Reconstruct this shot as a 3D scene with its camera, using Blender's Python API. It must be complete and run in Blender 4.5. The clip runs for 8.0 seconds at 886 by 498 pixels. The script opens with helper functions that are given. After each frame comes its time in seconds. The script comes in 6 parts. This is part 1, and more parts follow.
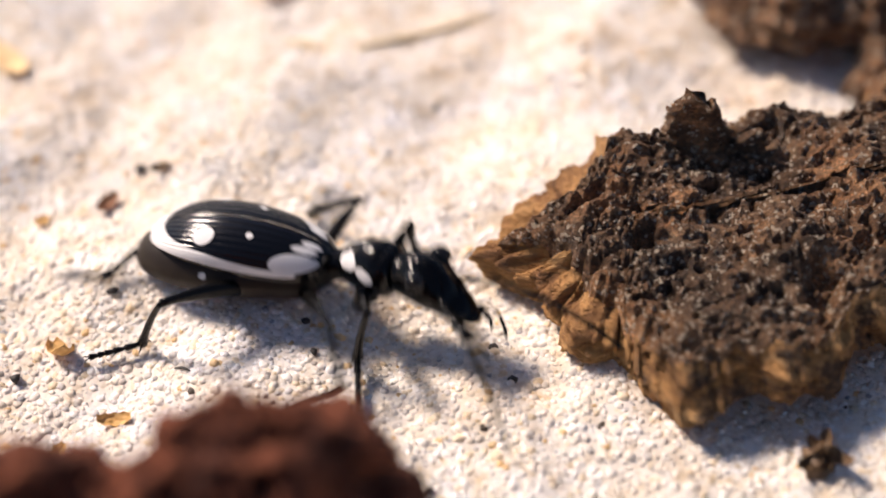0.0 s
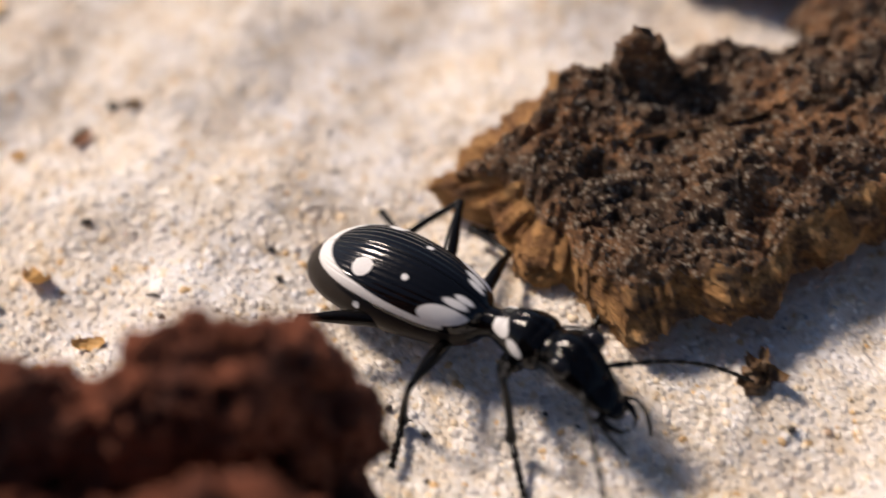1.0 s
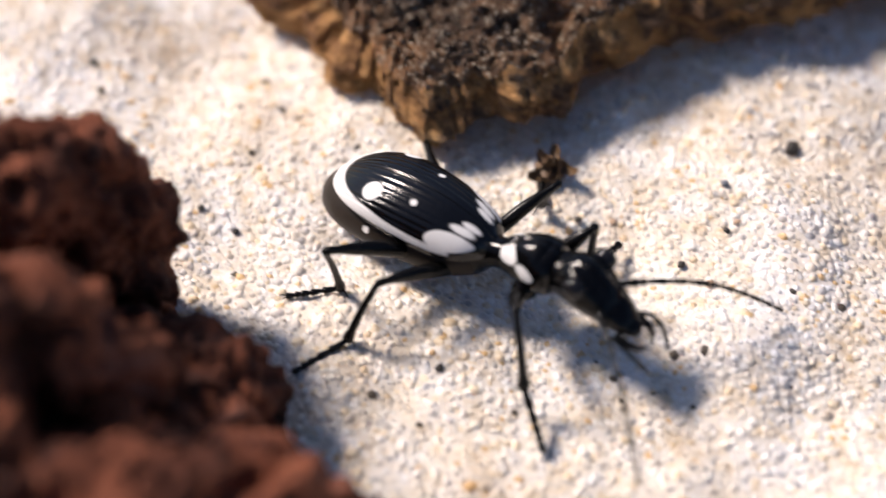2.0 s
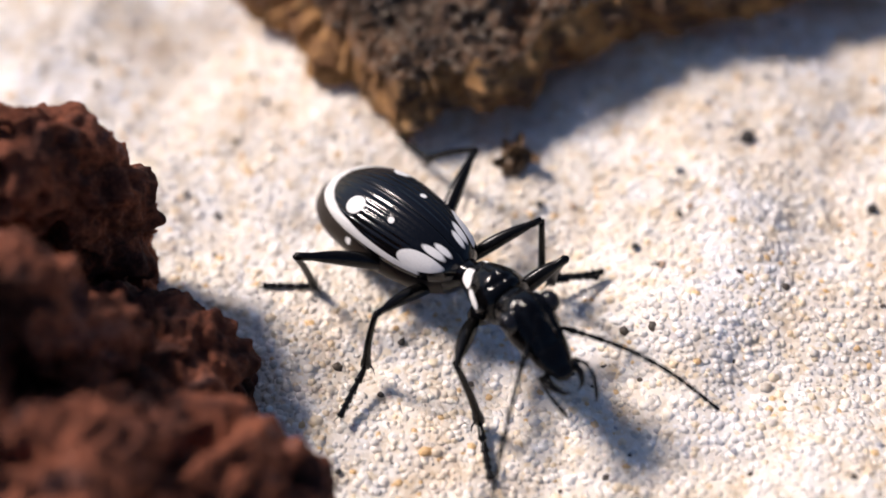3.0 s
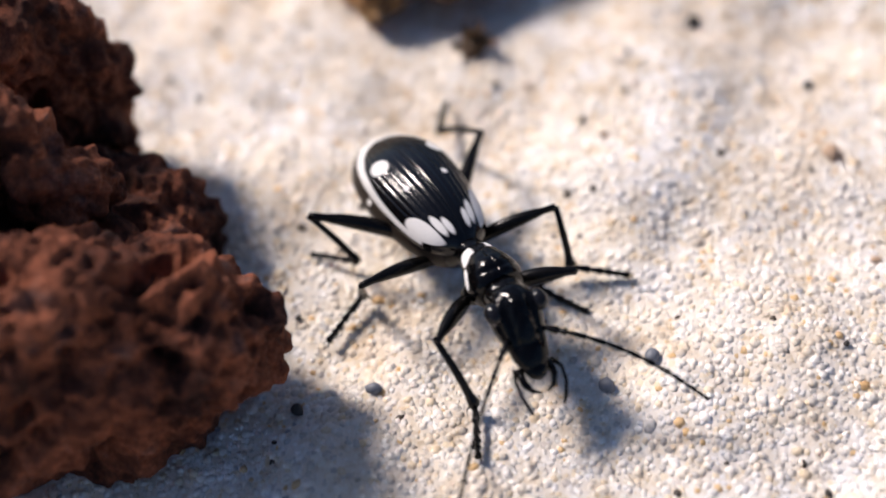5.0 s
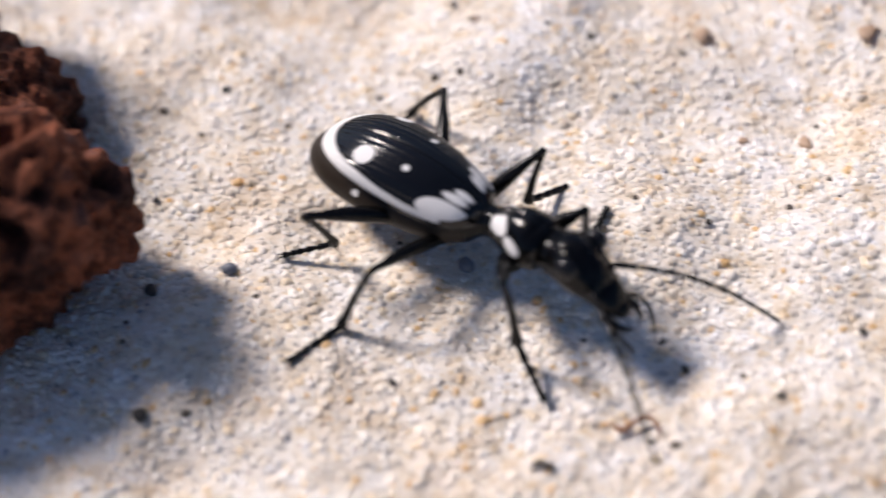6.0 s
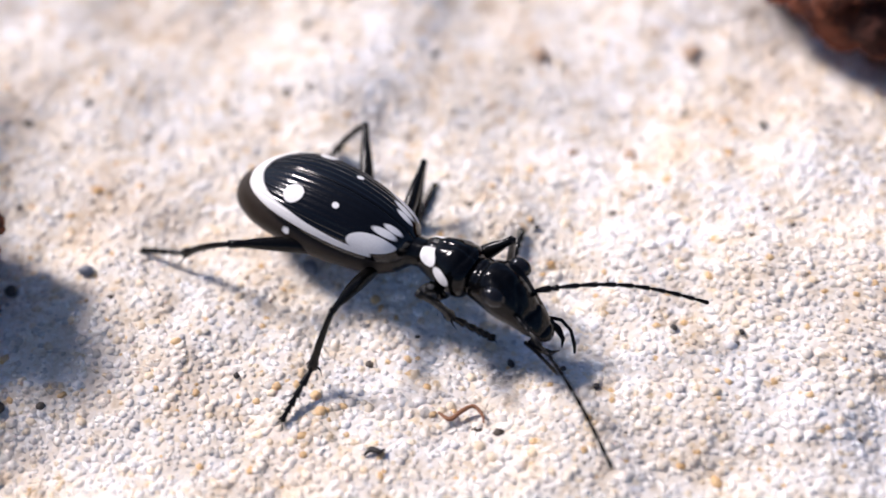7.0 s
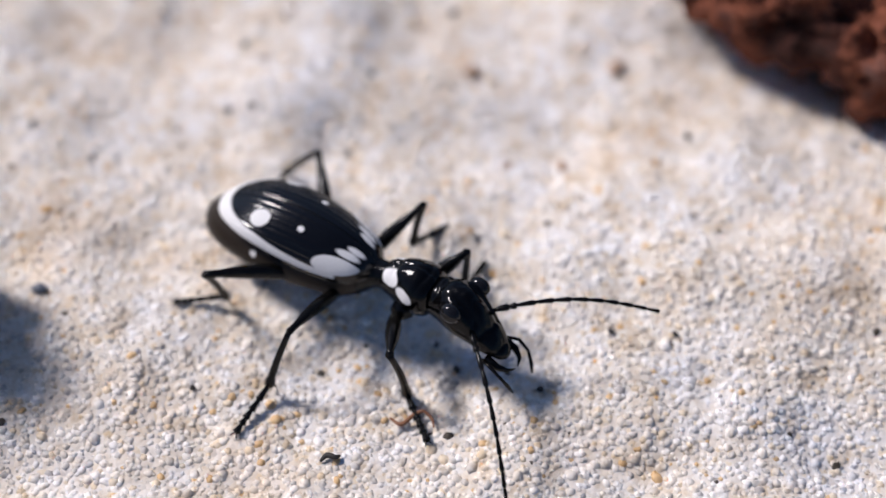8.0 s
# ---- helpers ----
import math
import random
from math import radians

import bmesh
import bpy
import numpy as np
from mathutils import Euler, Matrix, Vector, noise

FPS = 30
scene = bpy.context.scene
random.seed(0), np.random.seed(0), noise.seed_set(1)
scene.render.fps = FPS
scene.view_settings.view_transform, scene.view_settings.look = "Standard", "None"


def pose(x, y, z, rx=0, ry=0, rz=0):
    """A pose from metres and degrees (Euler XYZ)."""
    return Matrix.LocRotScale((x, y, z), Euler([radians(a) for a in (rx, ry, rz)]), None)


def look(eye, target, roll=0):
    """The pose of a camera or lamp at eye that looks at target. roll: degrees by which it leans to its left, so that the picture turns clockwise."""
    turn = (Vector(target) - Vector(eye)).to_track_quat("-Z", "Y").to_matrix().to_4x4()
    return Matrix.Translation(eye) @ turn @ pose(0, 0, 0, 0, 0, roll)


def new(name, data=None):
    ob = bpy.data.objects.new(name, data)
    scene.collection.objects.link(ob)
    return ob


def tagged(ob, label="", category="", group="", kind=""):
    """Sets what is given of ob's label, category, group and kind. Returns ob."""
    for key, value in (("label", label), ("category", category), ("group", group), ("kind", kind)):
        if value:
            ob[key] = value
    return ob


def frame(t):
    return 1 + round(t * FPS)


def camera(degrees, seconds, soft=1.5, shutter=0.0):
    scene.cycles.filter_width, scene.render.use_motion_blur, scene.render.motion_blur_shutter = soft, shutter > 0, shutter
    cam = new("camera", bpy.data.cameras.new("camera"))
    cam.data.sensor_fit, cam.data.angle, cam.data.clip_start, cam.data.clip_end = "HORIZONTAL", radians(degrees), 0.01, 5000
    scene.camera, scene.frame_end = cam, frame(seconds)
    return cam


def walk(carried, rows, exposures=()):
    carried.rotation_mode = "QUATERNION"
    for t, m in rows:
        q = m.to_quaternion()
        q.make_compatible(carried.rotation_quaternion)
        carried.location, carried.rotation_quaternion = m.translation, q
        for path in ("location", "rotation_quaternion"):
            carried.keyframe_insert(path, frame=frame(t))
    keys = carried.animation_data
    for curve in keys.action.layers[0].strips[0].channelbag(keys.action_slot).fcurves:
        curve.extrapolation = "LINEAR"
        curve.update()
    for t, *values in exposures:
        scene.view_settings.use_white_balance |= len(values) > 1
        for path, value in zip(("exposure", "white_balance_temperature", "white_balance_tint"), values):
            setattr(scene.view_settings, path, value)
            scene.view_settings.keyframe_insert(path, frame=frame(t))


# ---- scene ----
# A black-and-white ground beetle walks over coarse pale sand between bark and red porous rock.
# Lengths below are in millimetres and go to metres through MM.
MM = 0.001
cam = camera(30.0, 8.0, 1.5, 0.5)
cam.data.dof.use_dof = True
cam.data.dof.focus_distance = 0.1600
cam.data.dof.aperture_fstop = 8.8

# the film's own exposure drifts slightly
EXPOSURES = [(0, 0.27, 6090, 20), (0.5, -0.21, 6100, 18), (1, -0.15, 6150, 18), (1.5, 0.23, 6140, 19), (2, 0.23, 5830, 18), (3.5, 0.15, 5700, 18), (4.2, 0.17, 5660, 18), (5.5, 0.01, 5710, 17), (6, -0.03, 5610, 18), (6.5, 0.15, 5460, 19), (7, 0.15, 5410, 19), (7.5, -0.04, 5360, 18), (8, -0.24, 5310, 17)]

# seconds, eye and target (mm), roll
PATH = [
    (0, (-32.27, -75.39, 120.85), (-23.93, 45.55, 0), -1.65),
    (0.2, (-32.42, -76.32, 121.59), (-23.93, 44.56, 0), -1.81),
    (0.5, (-33.33, -77.78, 121.97), (-24.43, 42.36, 0), -1.52),
    (0.7, (-32.06, -79.02, 123.10), (-23.65, 39.88, 0), -1.77),
    (1, (-29.98, -81.83, 125.33), (-20.65, 34.99, 0), -1.52),
    (1.2, (-26.25, -85.00, 127.15), (-17.38, 29.97, 0), -2.03),
    (1.5, (-20.07, -88.10, 128.71), (-12.49, 21.03, 0), -2.63),
    (1.8, (-17.30, -92.21, 129.04), (-6.99, 10.11, 0), -1.72),
    (2, (-16.50, -93.22, 128.68), (-4.36, 6.34, 0), -0.77),
    (2.2, (-16.19, -92.99, 130.12), (-2.49, 5.00, 0), 0.14),
    (3.5, (0.02, -110.16, 136.73), (0.01, -0.00, 0), -6.30),
    (4, (4.50, -114.72, 139.18), (3.16, -2.83, 0), -6.89),
    (4.2, (6.09, -117.29, 138.87), (3.73, -5.00, 0), -7.42),
    (5.3, (2.59, -125.13, 132.96), (1.16, -19.71, 0), -7.12),
    (5.5, (5.25, -127.67, 130.58), (3.53, -22.88, 0), -7.43),
    (5.8, (7.63, -128.84, 126.52), (9.53, -28.49, 0), -5.93),
    (6, (12.30, -127.93, 127.57), (14.06, -31.66, 0), -5.69),
    (6.2, (15.47, -129.00, 127.49), (19.22, -33.28, 0), -4.70),
    (6.5, (18.22, -131.50, 129.29), (24.31, -34.01, 0), -3.68),
    (6.7, (19.02, -135.54, 129.95), (26.73, -33.74, 0), -3.01),
    (7, (20.06, -137.28, 134.39), (29.81, -33.50, 0), -2.29),
    (7.2, (19.08, -139.69, 136.50), (31.82, -33.06, 0), -1.35),
    (7.5, (17.71, -139.54, 138.52), (33.89, -32.85, 0), -0.09),
    (8, (13.55, -139.83, 140.11), (35.99, -32.95, 0), 1.77),
]
walk(cam, [(t, look([MM * q for q in eye], [MM * q for q in target], roll)) for t, eye, target, roll in PATH], EXPOSURES)


# ---- light ----
SUN_EL, SUN_AZ = 43.0, -48.0      # height of the sun, and its bearing from +y towards +x
world = bpy.data.worlds.new("sky")
scene.world = world
world.use_nodes = True
wn = world.node_tree
sky = wn.nodes.new("ShaderNodeTexSky")
sky.sky_type, sky.sun_disc = "NISHITA", False
sky.sun_elevation, sky.sun_rotation = radians(SUN_EL), radians(SUN_AZ)
wn.links.new(sky.outputs[0], wn.nodes["Background"].inputs[0])
wn.nodes["Background"].inputs[1].default_value = 0.063
sun = new("sun", bpy.data.lights.new("sun", "SUN"))
sun.data.energy, sun.data.angle, sun.data.color = 5.0, radians(13.0), (1.0, 0.845, 0.655)
sun_from = Vector((math.sin(radians(SUN_AZ)) * math.cos(radians(SUN_EL)), math.cos(radians(SUN_AZ)) * math.cos(radians(SUN_EL)), math.sin(radians(SUN_EL))))
sun.matrix_world = look(sun_from, (0, 0, 0))


# ---- materials ----
def material(name):
    m = bpy.data.materials.new(name)
    m.use_nodes = True
    return m, m.node_tree.nodes, m.node_tree.links, m.node_tree.nodes["Principled BSDF"]


def ramp(nodes, stops, mode="LINEAR"):
    r = nodes.new("ShaderNodeValToRGB")
    r.color_ramp.interpolation = mode
    e = r.color_ramp.elements
    while len(e) < len(stops):
        e.new(0.5)
    for el, (p, c) in zip(e, stops):
        el.position, el.color = p, (*c, 1)
    return r


def noise_tex(nodes, links, scale, detail=5, rough=0.6, stretch=None, turn=0.0):
    co = nodes.new("ShaderNodeTexCoord")
    n = nodes.new("ShaderNodeTexNoise")
    n.inputs["Scale"].default_value, n.inputs["Detail"].default_value, n.inputs["Roughness"].default_value = scale, detail, rough
    if stretch:
        mp = nodes.new("ShaderNodeMapping")
        mp.inputs["Scale"].default_value = stretch
        mp.inputs["Rotation"].default_value = (0, 0, radians(turn))
        links.new(co.outputs["Object"], mp.inputs[0])
        links.new(mp.outputs[0], n.inputs["Vector"])
    else:
        links.new(co.outputs["Object"], n.inputs["Vector"])
    return n


def mixed(nodes, links, fac, a, b, blend="MIX"):
    m = nodes.new("ShaderNodeMix")
    m.data_type, m.blend_type = "RGBA", blend
    if isinstance(fac, float):
        m.inputs[0].default_value = fac
    else:
        links.new(fac, m.inputs[0])
    for k, v in ((6, a), (7, b)):
        if isinstance(v, tuple):
            m.inputs[k].default_value = (*v, 1)
        else:
            links.new(v, m.inputs[k])
    return m.outputs[2]


def bump(nodes, links, height, bsdf, strength, dist):
    b = nodes.new("ShaderNodeBump")
    b.inputs["Strength"].default_value, b.inputs["Distance"].default_value = strength, dist
    links.new(height, b.inputs["Height"])
    links.new(b.outputs[0], bsdf.inputs["Normal"])


def sand_mottling(n, l):
    """Cream and amber patches of the sand, at two sizes."""
    big = noise_tex(n, l, 55, 4, .6)
    a = ramp(n, [(.36, (.94, .865, .77)), (.48, (.98, .945, .89)), (.62, (.96, .955, .96))])
    l.new(big.outputs[0], a.inputs[0])
    small = noise_tex(n, l, 330, 6, .7)
    b = ramp(n, [(.34, (.76, .67, .54)), (.45, (.93, .89, .82)), (.58, (1.0, 1.0, 1.0))])
    l.new(small.outputs[0], b.inputs[0])
    return mixed(n, l, 1.0, a.outputs[0], b.outputs[0], "MULTIPLY")


def make_sand_grain():
    m, n, l, p = material("quartz grains")
    g = n.new("ShaderNodeNewGeometry")
    r = ramp(n, [(0.0, (.86, .85, .83)), (.20, (.70, .68, .65)), (.34, (.83, .80, .75)), (.50, (.64, .63, .62)), (.60, (.88, .87, .86)), (.86, (.78, .69, .54)),
                 (.945, (.72, .53, .30)), (.965, (.55, .53, .52)), (.988, (.40, .41, .44)), (.996, (.08, .07, .06))], "CONSTANT")
    l.new(g.outputs["Random Per Island"], r.inputs[0])
    l.new(mixed(n, l, 1.0, r.outputs[0], sand_mottling(n, l), "MULTIPLY"), p.inputs["Base Color"])
    p.inputs["Roughness"].default_value = 0.5
    p.inputs["Specular IOR Level"].default_value = 0.22
    p.subsurface_method = "BURLEY"
    p.inputs["Subsurface Weight"].default_value = 0.9
    p.inputs["Subsurface Radius"].default_value = (1.0, .92, .82)
    p.inputs["Subsurface Scale"].default_value = 0.0005
    return m


def make_sand_bed():
    m, n, l, p = material("sand bed")
    co = n.new("ShaderNodeTexCoord")
    v = n.new("ShaderNodeTexVoronoi")
    v.inputs["Scale"].default_value = 1500
    l.new(co.outputs["Object"], v.inputs["Vector"])
    sep = n.new("ShaderNodeSeparateColor")
    l.new(v.outputs["Color"], sep.inputs[0])
    r = ramp(n, [(0, (.82, .78, .72)), (.4, (.85, .81, .76)), (.75, (.87, .85, .82)), (.93, (.82, .74, .60)), (.98, (.66, .62, .59))], "CONSTANT")
    l.new(sep.outputs[0], r.inputs[0])
    l.new(mixed(n, l, 1.0, r.outputs[0], sand_mottling(n, l), "MULTIPLY"), p.inputs["Base Color"])
    p.inputs["Specular IOR Level"].default_value = 0.2
    p.inputs["Roughness"].default_value = 0.6
    inv = n.new("ShaderNodeMath")
    inv.operation = "SUBTRACT"
    inv.inputs[0].default_value = 1
    l.new(v.outputs["Distance"], inv.inputs[1])
    bump(n, l, inv.outputs[0], p, 0.35, 0.0003)
    return m


def make_rock_red():
    m, n, l, p = material("red porous rock")
    a = noise_tex(n, l, 130, 6, .65)
    r = ramp(n, [(.28, (.022, .010, .008)), (.40, (.070, .026, .018)), (.50, (.19, .065, .034)), (.58, (.29, .102, .054)), (.66, (.24, .115, .088)), (.80, (.28, .18, .16))])
    l.new(a.outputs[0], r.inputs[0])
    b = noise_tex(n, l, 1300, 8, .75)
    r2 = ramp(n, [(.34, (.45, .42, .40)), (.66, (1.35, 1.25, 1.15))])
    l.new(b.outputs[0], r2.inputs[0])
    l.new(mixed(n, l, 1.0, r.outputs[0], r2.outputs[0], "MULTIPLY"), p.inputs["Base Color"])
    p.inputs["Roughness"].default_value = 0.85
    p.inputs["Specular IOR Level"].default_value = 0.25
    bump(n, l, b.outputs[0], p, .8, 0.0007)
    return m


def make_bark_top():
    m, n, l, p = material("weathered bark")
    a = noise_tex(n, l, 420, 10, .78, (.75, 1.15, 1.0), -14)
    r = ramp(n, [(.30, (.035, .024, .018)), (.42, (.125, .083, .055)), (.50, (.26, .170, .108)), (.59, (.42, .30, .20)), (.70, (.60, .48, .36))])
    l.new(a.outputs[0], r.inputs[0])
    b = noise_tex(n, l, 2200, 8, .8, (.75, 1.15, 1.0), -14)
    r2 = ramp(n, [(.34, (.38, .36, .34)), (.50, (1.0, .95, .9)), (.62, (1.8, 1.65, 1.4)), (.72, (2.4, 2.2, 1.9))])
    l.new(b.outputs[0], r2.inputs[0])
    c = noise_tex(n, l, 95, 4)
    r3 = ramp(n, [(.38, (.45, .43, .43)), (.50, (1.1, 1.0, .90)), (.62, (1.9, 1.55, 1.2))])
    l.new(c.outputs[0], r3.inputs[0])
    col = mixed(n, l, 1.0, mixed(n, l, 1.0, r.outputs[0], r2.outputs[0], "MULTIPLY"), r3.outputs[0], "MULTIPLY")
    # golden flakes and pale chips, brightened so their colour paints in the crust's glints
    v = n.new("ShaderNodeTexVoronoi")
    v.inputs["Scale"].default_value = 2900
    co = n.new("ShaderNodeTexCoord")
    l.new(co.outputs["Object"], v.inputs["Vector"])
    sep = n.new("ShaderNodeSeparateColor")
    l.new(v.outputs["Color"], sep.inputs[0])
    flake = ramp(n, [(0, (0, 0, 0)), (.87, (.8, .8, .8))], "CONSTANT")
    l.new(sep.outputs[0], flake.inputs[0])
    l.new(mixed(n, l, flake.outputs[0], col, (.85, .72, .54)), p.inputs["Base Color"])
    p.inputs["Roughness"].default_value = 0.36
    bump(n, l, b.outputs[0], p, 1.0, 0.0022)
    return m


def make_bark_edge():
    m, n, l, p = material("broken bark edge")
    a = noise_tex(n, l, 160, 6, .65, (.6, .6, 2.2))
    r = ramp(n, [(.30, (.06, .030, .012)), (.41, (.30, .145, .050)), (.52, (.60, .33, .115)), (.68, (.72, .46, .20))])
    l.new(a.outputs[0], r.inputs[0])
    b = noise_tex(n, l, 900, 5, .7, (.5, .5, 2.5))
    r2 = ramp(n, [(.3, (.6, .55, .5)), (.7, (1.1, 1.05, 1.0))])
    l.new(b.outputs[0], r2.inputs[0])
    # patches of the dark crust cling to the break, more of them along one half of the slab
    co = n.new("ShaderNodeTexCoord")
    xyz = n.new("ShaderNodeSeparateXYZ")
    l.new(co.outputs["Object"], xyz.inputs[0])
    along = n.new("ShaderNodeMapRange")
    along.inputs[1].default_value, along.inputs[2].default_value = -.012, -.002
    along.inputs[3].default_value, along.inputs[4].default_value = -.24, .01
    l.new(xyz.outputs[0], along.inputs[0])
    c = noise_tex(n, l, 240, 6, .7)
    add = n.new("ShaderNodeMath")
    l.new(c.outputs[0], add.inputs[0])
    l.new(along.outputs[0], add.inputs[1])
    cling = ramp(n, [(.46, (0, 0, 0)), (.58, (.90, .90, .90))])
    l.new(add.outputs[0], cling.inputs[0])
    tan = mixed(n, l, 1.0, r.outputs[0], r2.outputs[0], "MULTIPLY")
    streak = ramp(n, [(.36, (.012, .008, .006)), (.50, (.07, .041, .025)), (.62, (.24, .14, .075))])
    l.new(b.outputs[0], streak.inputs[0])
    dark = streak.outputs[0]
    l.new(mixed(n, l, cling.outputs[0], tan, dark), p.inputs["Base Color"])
    p.inputs["Roughness"].default_value = 0.8
    bump(n, l, b.outputs[0], p, 1.0, 0.0018)
    return m


def make_shell(name, dark, gloss, marked=True, wrinkle=0.0, sheen=0.30):
    """Glossy black cuticle; where the mesh carries positive 'mark' values it is covered with short white hairs."""
    m, n, l, p = material(name)
    a = noise_tex(n, l, 2600, 3)
    base = mixed(n, l, a.outputs[0], dark, tuple(c * 1.8 for c in dark))
    rgh = n.new("ShaderNodeMapRange")
    rgh.inputs[3].default_value, rgh.inputs[4].default_value = gloss - .06, gloss + .10
    l.new(a.outputs[0], rgh.inputs[0])
    if marked:
        at = n.new("ShaderNodeAttribute")
        at.attribute_name = "mark"
        ms = n.new("ShaderNodeMapRange")
        ms.inputs[1].default_value, ms.inputs[2].default_value = -0.06, 0.06
        l.new(at.outputs["Fac"], ms.inputs[0])
        h = noise_tex(n, l, 5000, 2)
        white = mixed(n, l, h.outputs[0], (.70, .69, .67), (.86, .85, .83))
        l.new(mixed(n, l, ms.outputs[0], base, white), p.inputs["Base Color"])
        mr = n.new("ShaderNodeMix")
        l.new(ms.outputs[0], mr.inputs[0])
        l.new(rgh.outputs[0], mr.inputs[2])
        mr.inputs[3].default_value = 0.7
        l.new(mr.outputs[0], p.inputs["Roughness"])
    else:
        l.new(base, p.inputs["Base Color"])
        l.new(rgh.outputs[0], p.inputs["Roughness"])
    p.inputs["Specular IOR Level"].default_value = sheen
    w = noise_tex(n, l, 750, 5, .6)
    h = n.new("ShaderNodeMath")
    h.operation = "MULTIPLY_ADD"
    h.inputs[1].default_value = wrinkle
    l.new(w.outputs[0], h.inputs[0])
    l.new(a.outputs[0], h.inputs[2])
    bump(n, l, h.outputs[0], p, 0.2, 0.00006)
    return m


def make_plain(name, ca, cb, scale=1500, rough=.6):
    m, n, l, p = material(name)
    a = noise_tex(n, l, scale, 5, .65)
    l.new(mixed(n, l, a.outputs[0], ca, cb), p.inputs["Base Color"])
    p.inputs["Roughness"].default_value = rough
    bump(n, l, a.outputs[0], p, 0.5, 0.0002)
    return m


M_GRAIN, M_BED, M_ROCK = make_sand_grain(), make_sand_bed(), make_rock_red()
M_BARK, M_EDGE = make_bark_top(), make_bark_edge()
M_SHELL = make_shell("black wing case", (.0022, .0022, .0026), .13, True, 2.0, .42)
M_BODY = make_shell("black cuticle", (.0016, .0016, .0018), .10, False, 2.5, .2)
M_BELLY = make_shell("dark brown belly", (.017, .0125, .009), .42, True, 5.0, 0.2)
M_EYE = make_shell("glossy black eye", (.006, .006, .007), .08, False)
M_COLLAR = make_shell("black collar", (.0016, .0016, .0018), .10, True, 2.5, .22)
M_LEG = make_shell("black leg", (.0035, .0033, .0031), .22, False, 0.0, .2)


# ---- mesh helpers ----
def mesh_object(name, verts, faces, mats, parent=None, label="", smooth=True, face_mat=None, mark=None):
    me = bpy.data.meshes.new(name)
    me.from_pydata([(v[0] * MM, v[1] * MM, v[2] * MM) for v in verts], [], faces)
    for m in mats:
        me.materials.append(m)
    if smooth:
        me.polygons.foreach_set("use_smooth", [True] * len(me.polygons))
    if face_mat is not None:
        me.polygons.foreach_set("material_index", face_mat)
    if mark is not None:
        me.attributes.new("mark", "FLOAT", "POINT").data.foreach_set("value", mark)
    me.update()
    ob = new(name, me)
    if parent is not None:
        ob.parent = parent
    return tagged(ob, label)


def loft(rings, close_ends=True):
    """Rings of equally many points, joined into a closed skin."""
    k = len(rings[0])
    verts = [p for r in rings for p in r]
    faces = [(i * k + j, i * k + (j + 1) % k, (i + 1) * k + (j + 1) % k, (i + 1) * k + j) for i in range(len(rings) - 1) for j in range(k)]
    if close_ends:
        faces += [tuple(range(k))[::-1], tuple(range((len(rings) - 1) * k, len(rings) * k))]
    return verts, faces


def tube(points, radii, k=10, flat=1.0):
    """A skin of round sections along a line of points; flat squeezes it sideways."""
    rings = []
    for i, p in enumerate(points):
        p = Vector(p)
        d = (Vector(points[min(i + 1, len(points) - 1)]) - Vector(points[max(i - 1, 0)])).normalized()
        side = d.cross(Vector((0, 0, 1)))
        side = side.normalized() if side.length > 1e-4 else Vector((0, 1, 0))
        up = side.cross(d)
        rings.append([tuple(p + radii[i] * (flat * math.cos(a) * side + math.sin(a) * up)) for a in (2 * math.pi * j / k for j in range(k))])
    return loft(rings)


def joined(pieces):
    verts, faces = [], []
    for v, f in pieces:
        o = len(verts)
        verts += list(v)
        faces += [tuple(i + o for i in q) for q in f]
    return verts, faces


def smooth_step(a, b, x):
    t = min(1.0, max(0.0, (x - a) / (b - a)))
    return t * t * (3 - 2 * t)


def curve_at(table, x):
    """A value on a smooth line through (x, value) pairs."""
    xs, ys = [q[0] for q in table], [q[1] for q in table]
    if x <= xs[0]:
        return ys[0]
    for a in range(len(xs) - 1):
        if x <= xs[a + 1]:
            t = (x - xs[a]) / (xs[a + 1] - xs[a])
            h = xs[a + 1] - xs[a]
            m0 = (ys[a + 1] - ys[a - 1]) / (xs[a + 1] - xs[a - 1]) if a else (ys[1] - ys[0]) / h
            m1 = (ys[a + 2] - ys[a]) / (xs[a + 2] - xs[a]) if a + 2 < len(xs) else (ys[a + 1] - ys[a]) / h
            return ((2 * t**3 - 3 * t * t + 1) * ys[a] + (t**3 - 2 * t * t + t) * h * m0 + (-2 * t**3 + 3 * t * t) * ys[a + 1] + (t**3 - t * t) * h * m1)
    return ys[-1]


# ---- sand ----
_rs = np.random.RandomState(7)
_WAVES = [(_rs.uniform(0, 2 * math.pi), _rs.uniform(0, 2 * math.pi), w, amp) for w, amp in
          [(42, .55), (37, .5), (29, .4), (24, .35), (19, .3), (15, .24), (12, .22), (9.5, .12), (7.5, .08), (6, .06), (5, .045), (4.2, .03)] for _ in range(2)]


def sand_height(x, y):
    """Height of the sand surface in mm at x, y in mm (numbers or arrays)."""
    h = 0.0 * x
    for turn, shift, w, amp in _WAVES:
        h = h + amp * .62 * np.sin(2 * math.pi / w * (x * math.cos(turn) + y * math.sin(turn)) + shift)
    h = h + 4.2 * np.exp(-(((x - 75) / 19) ** 2 + ((y + 41) / 14) ** 2))
    return h - 0.2


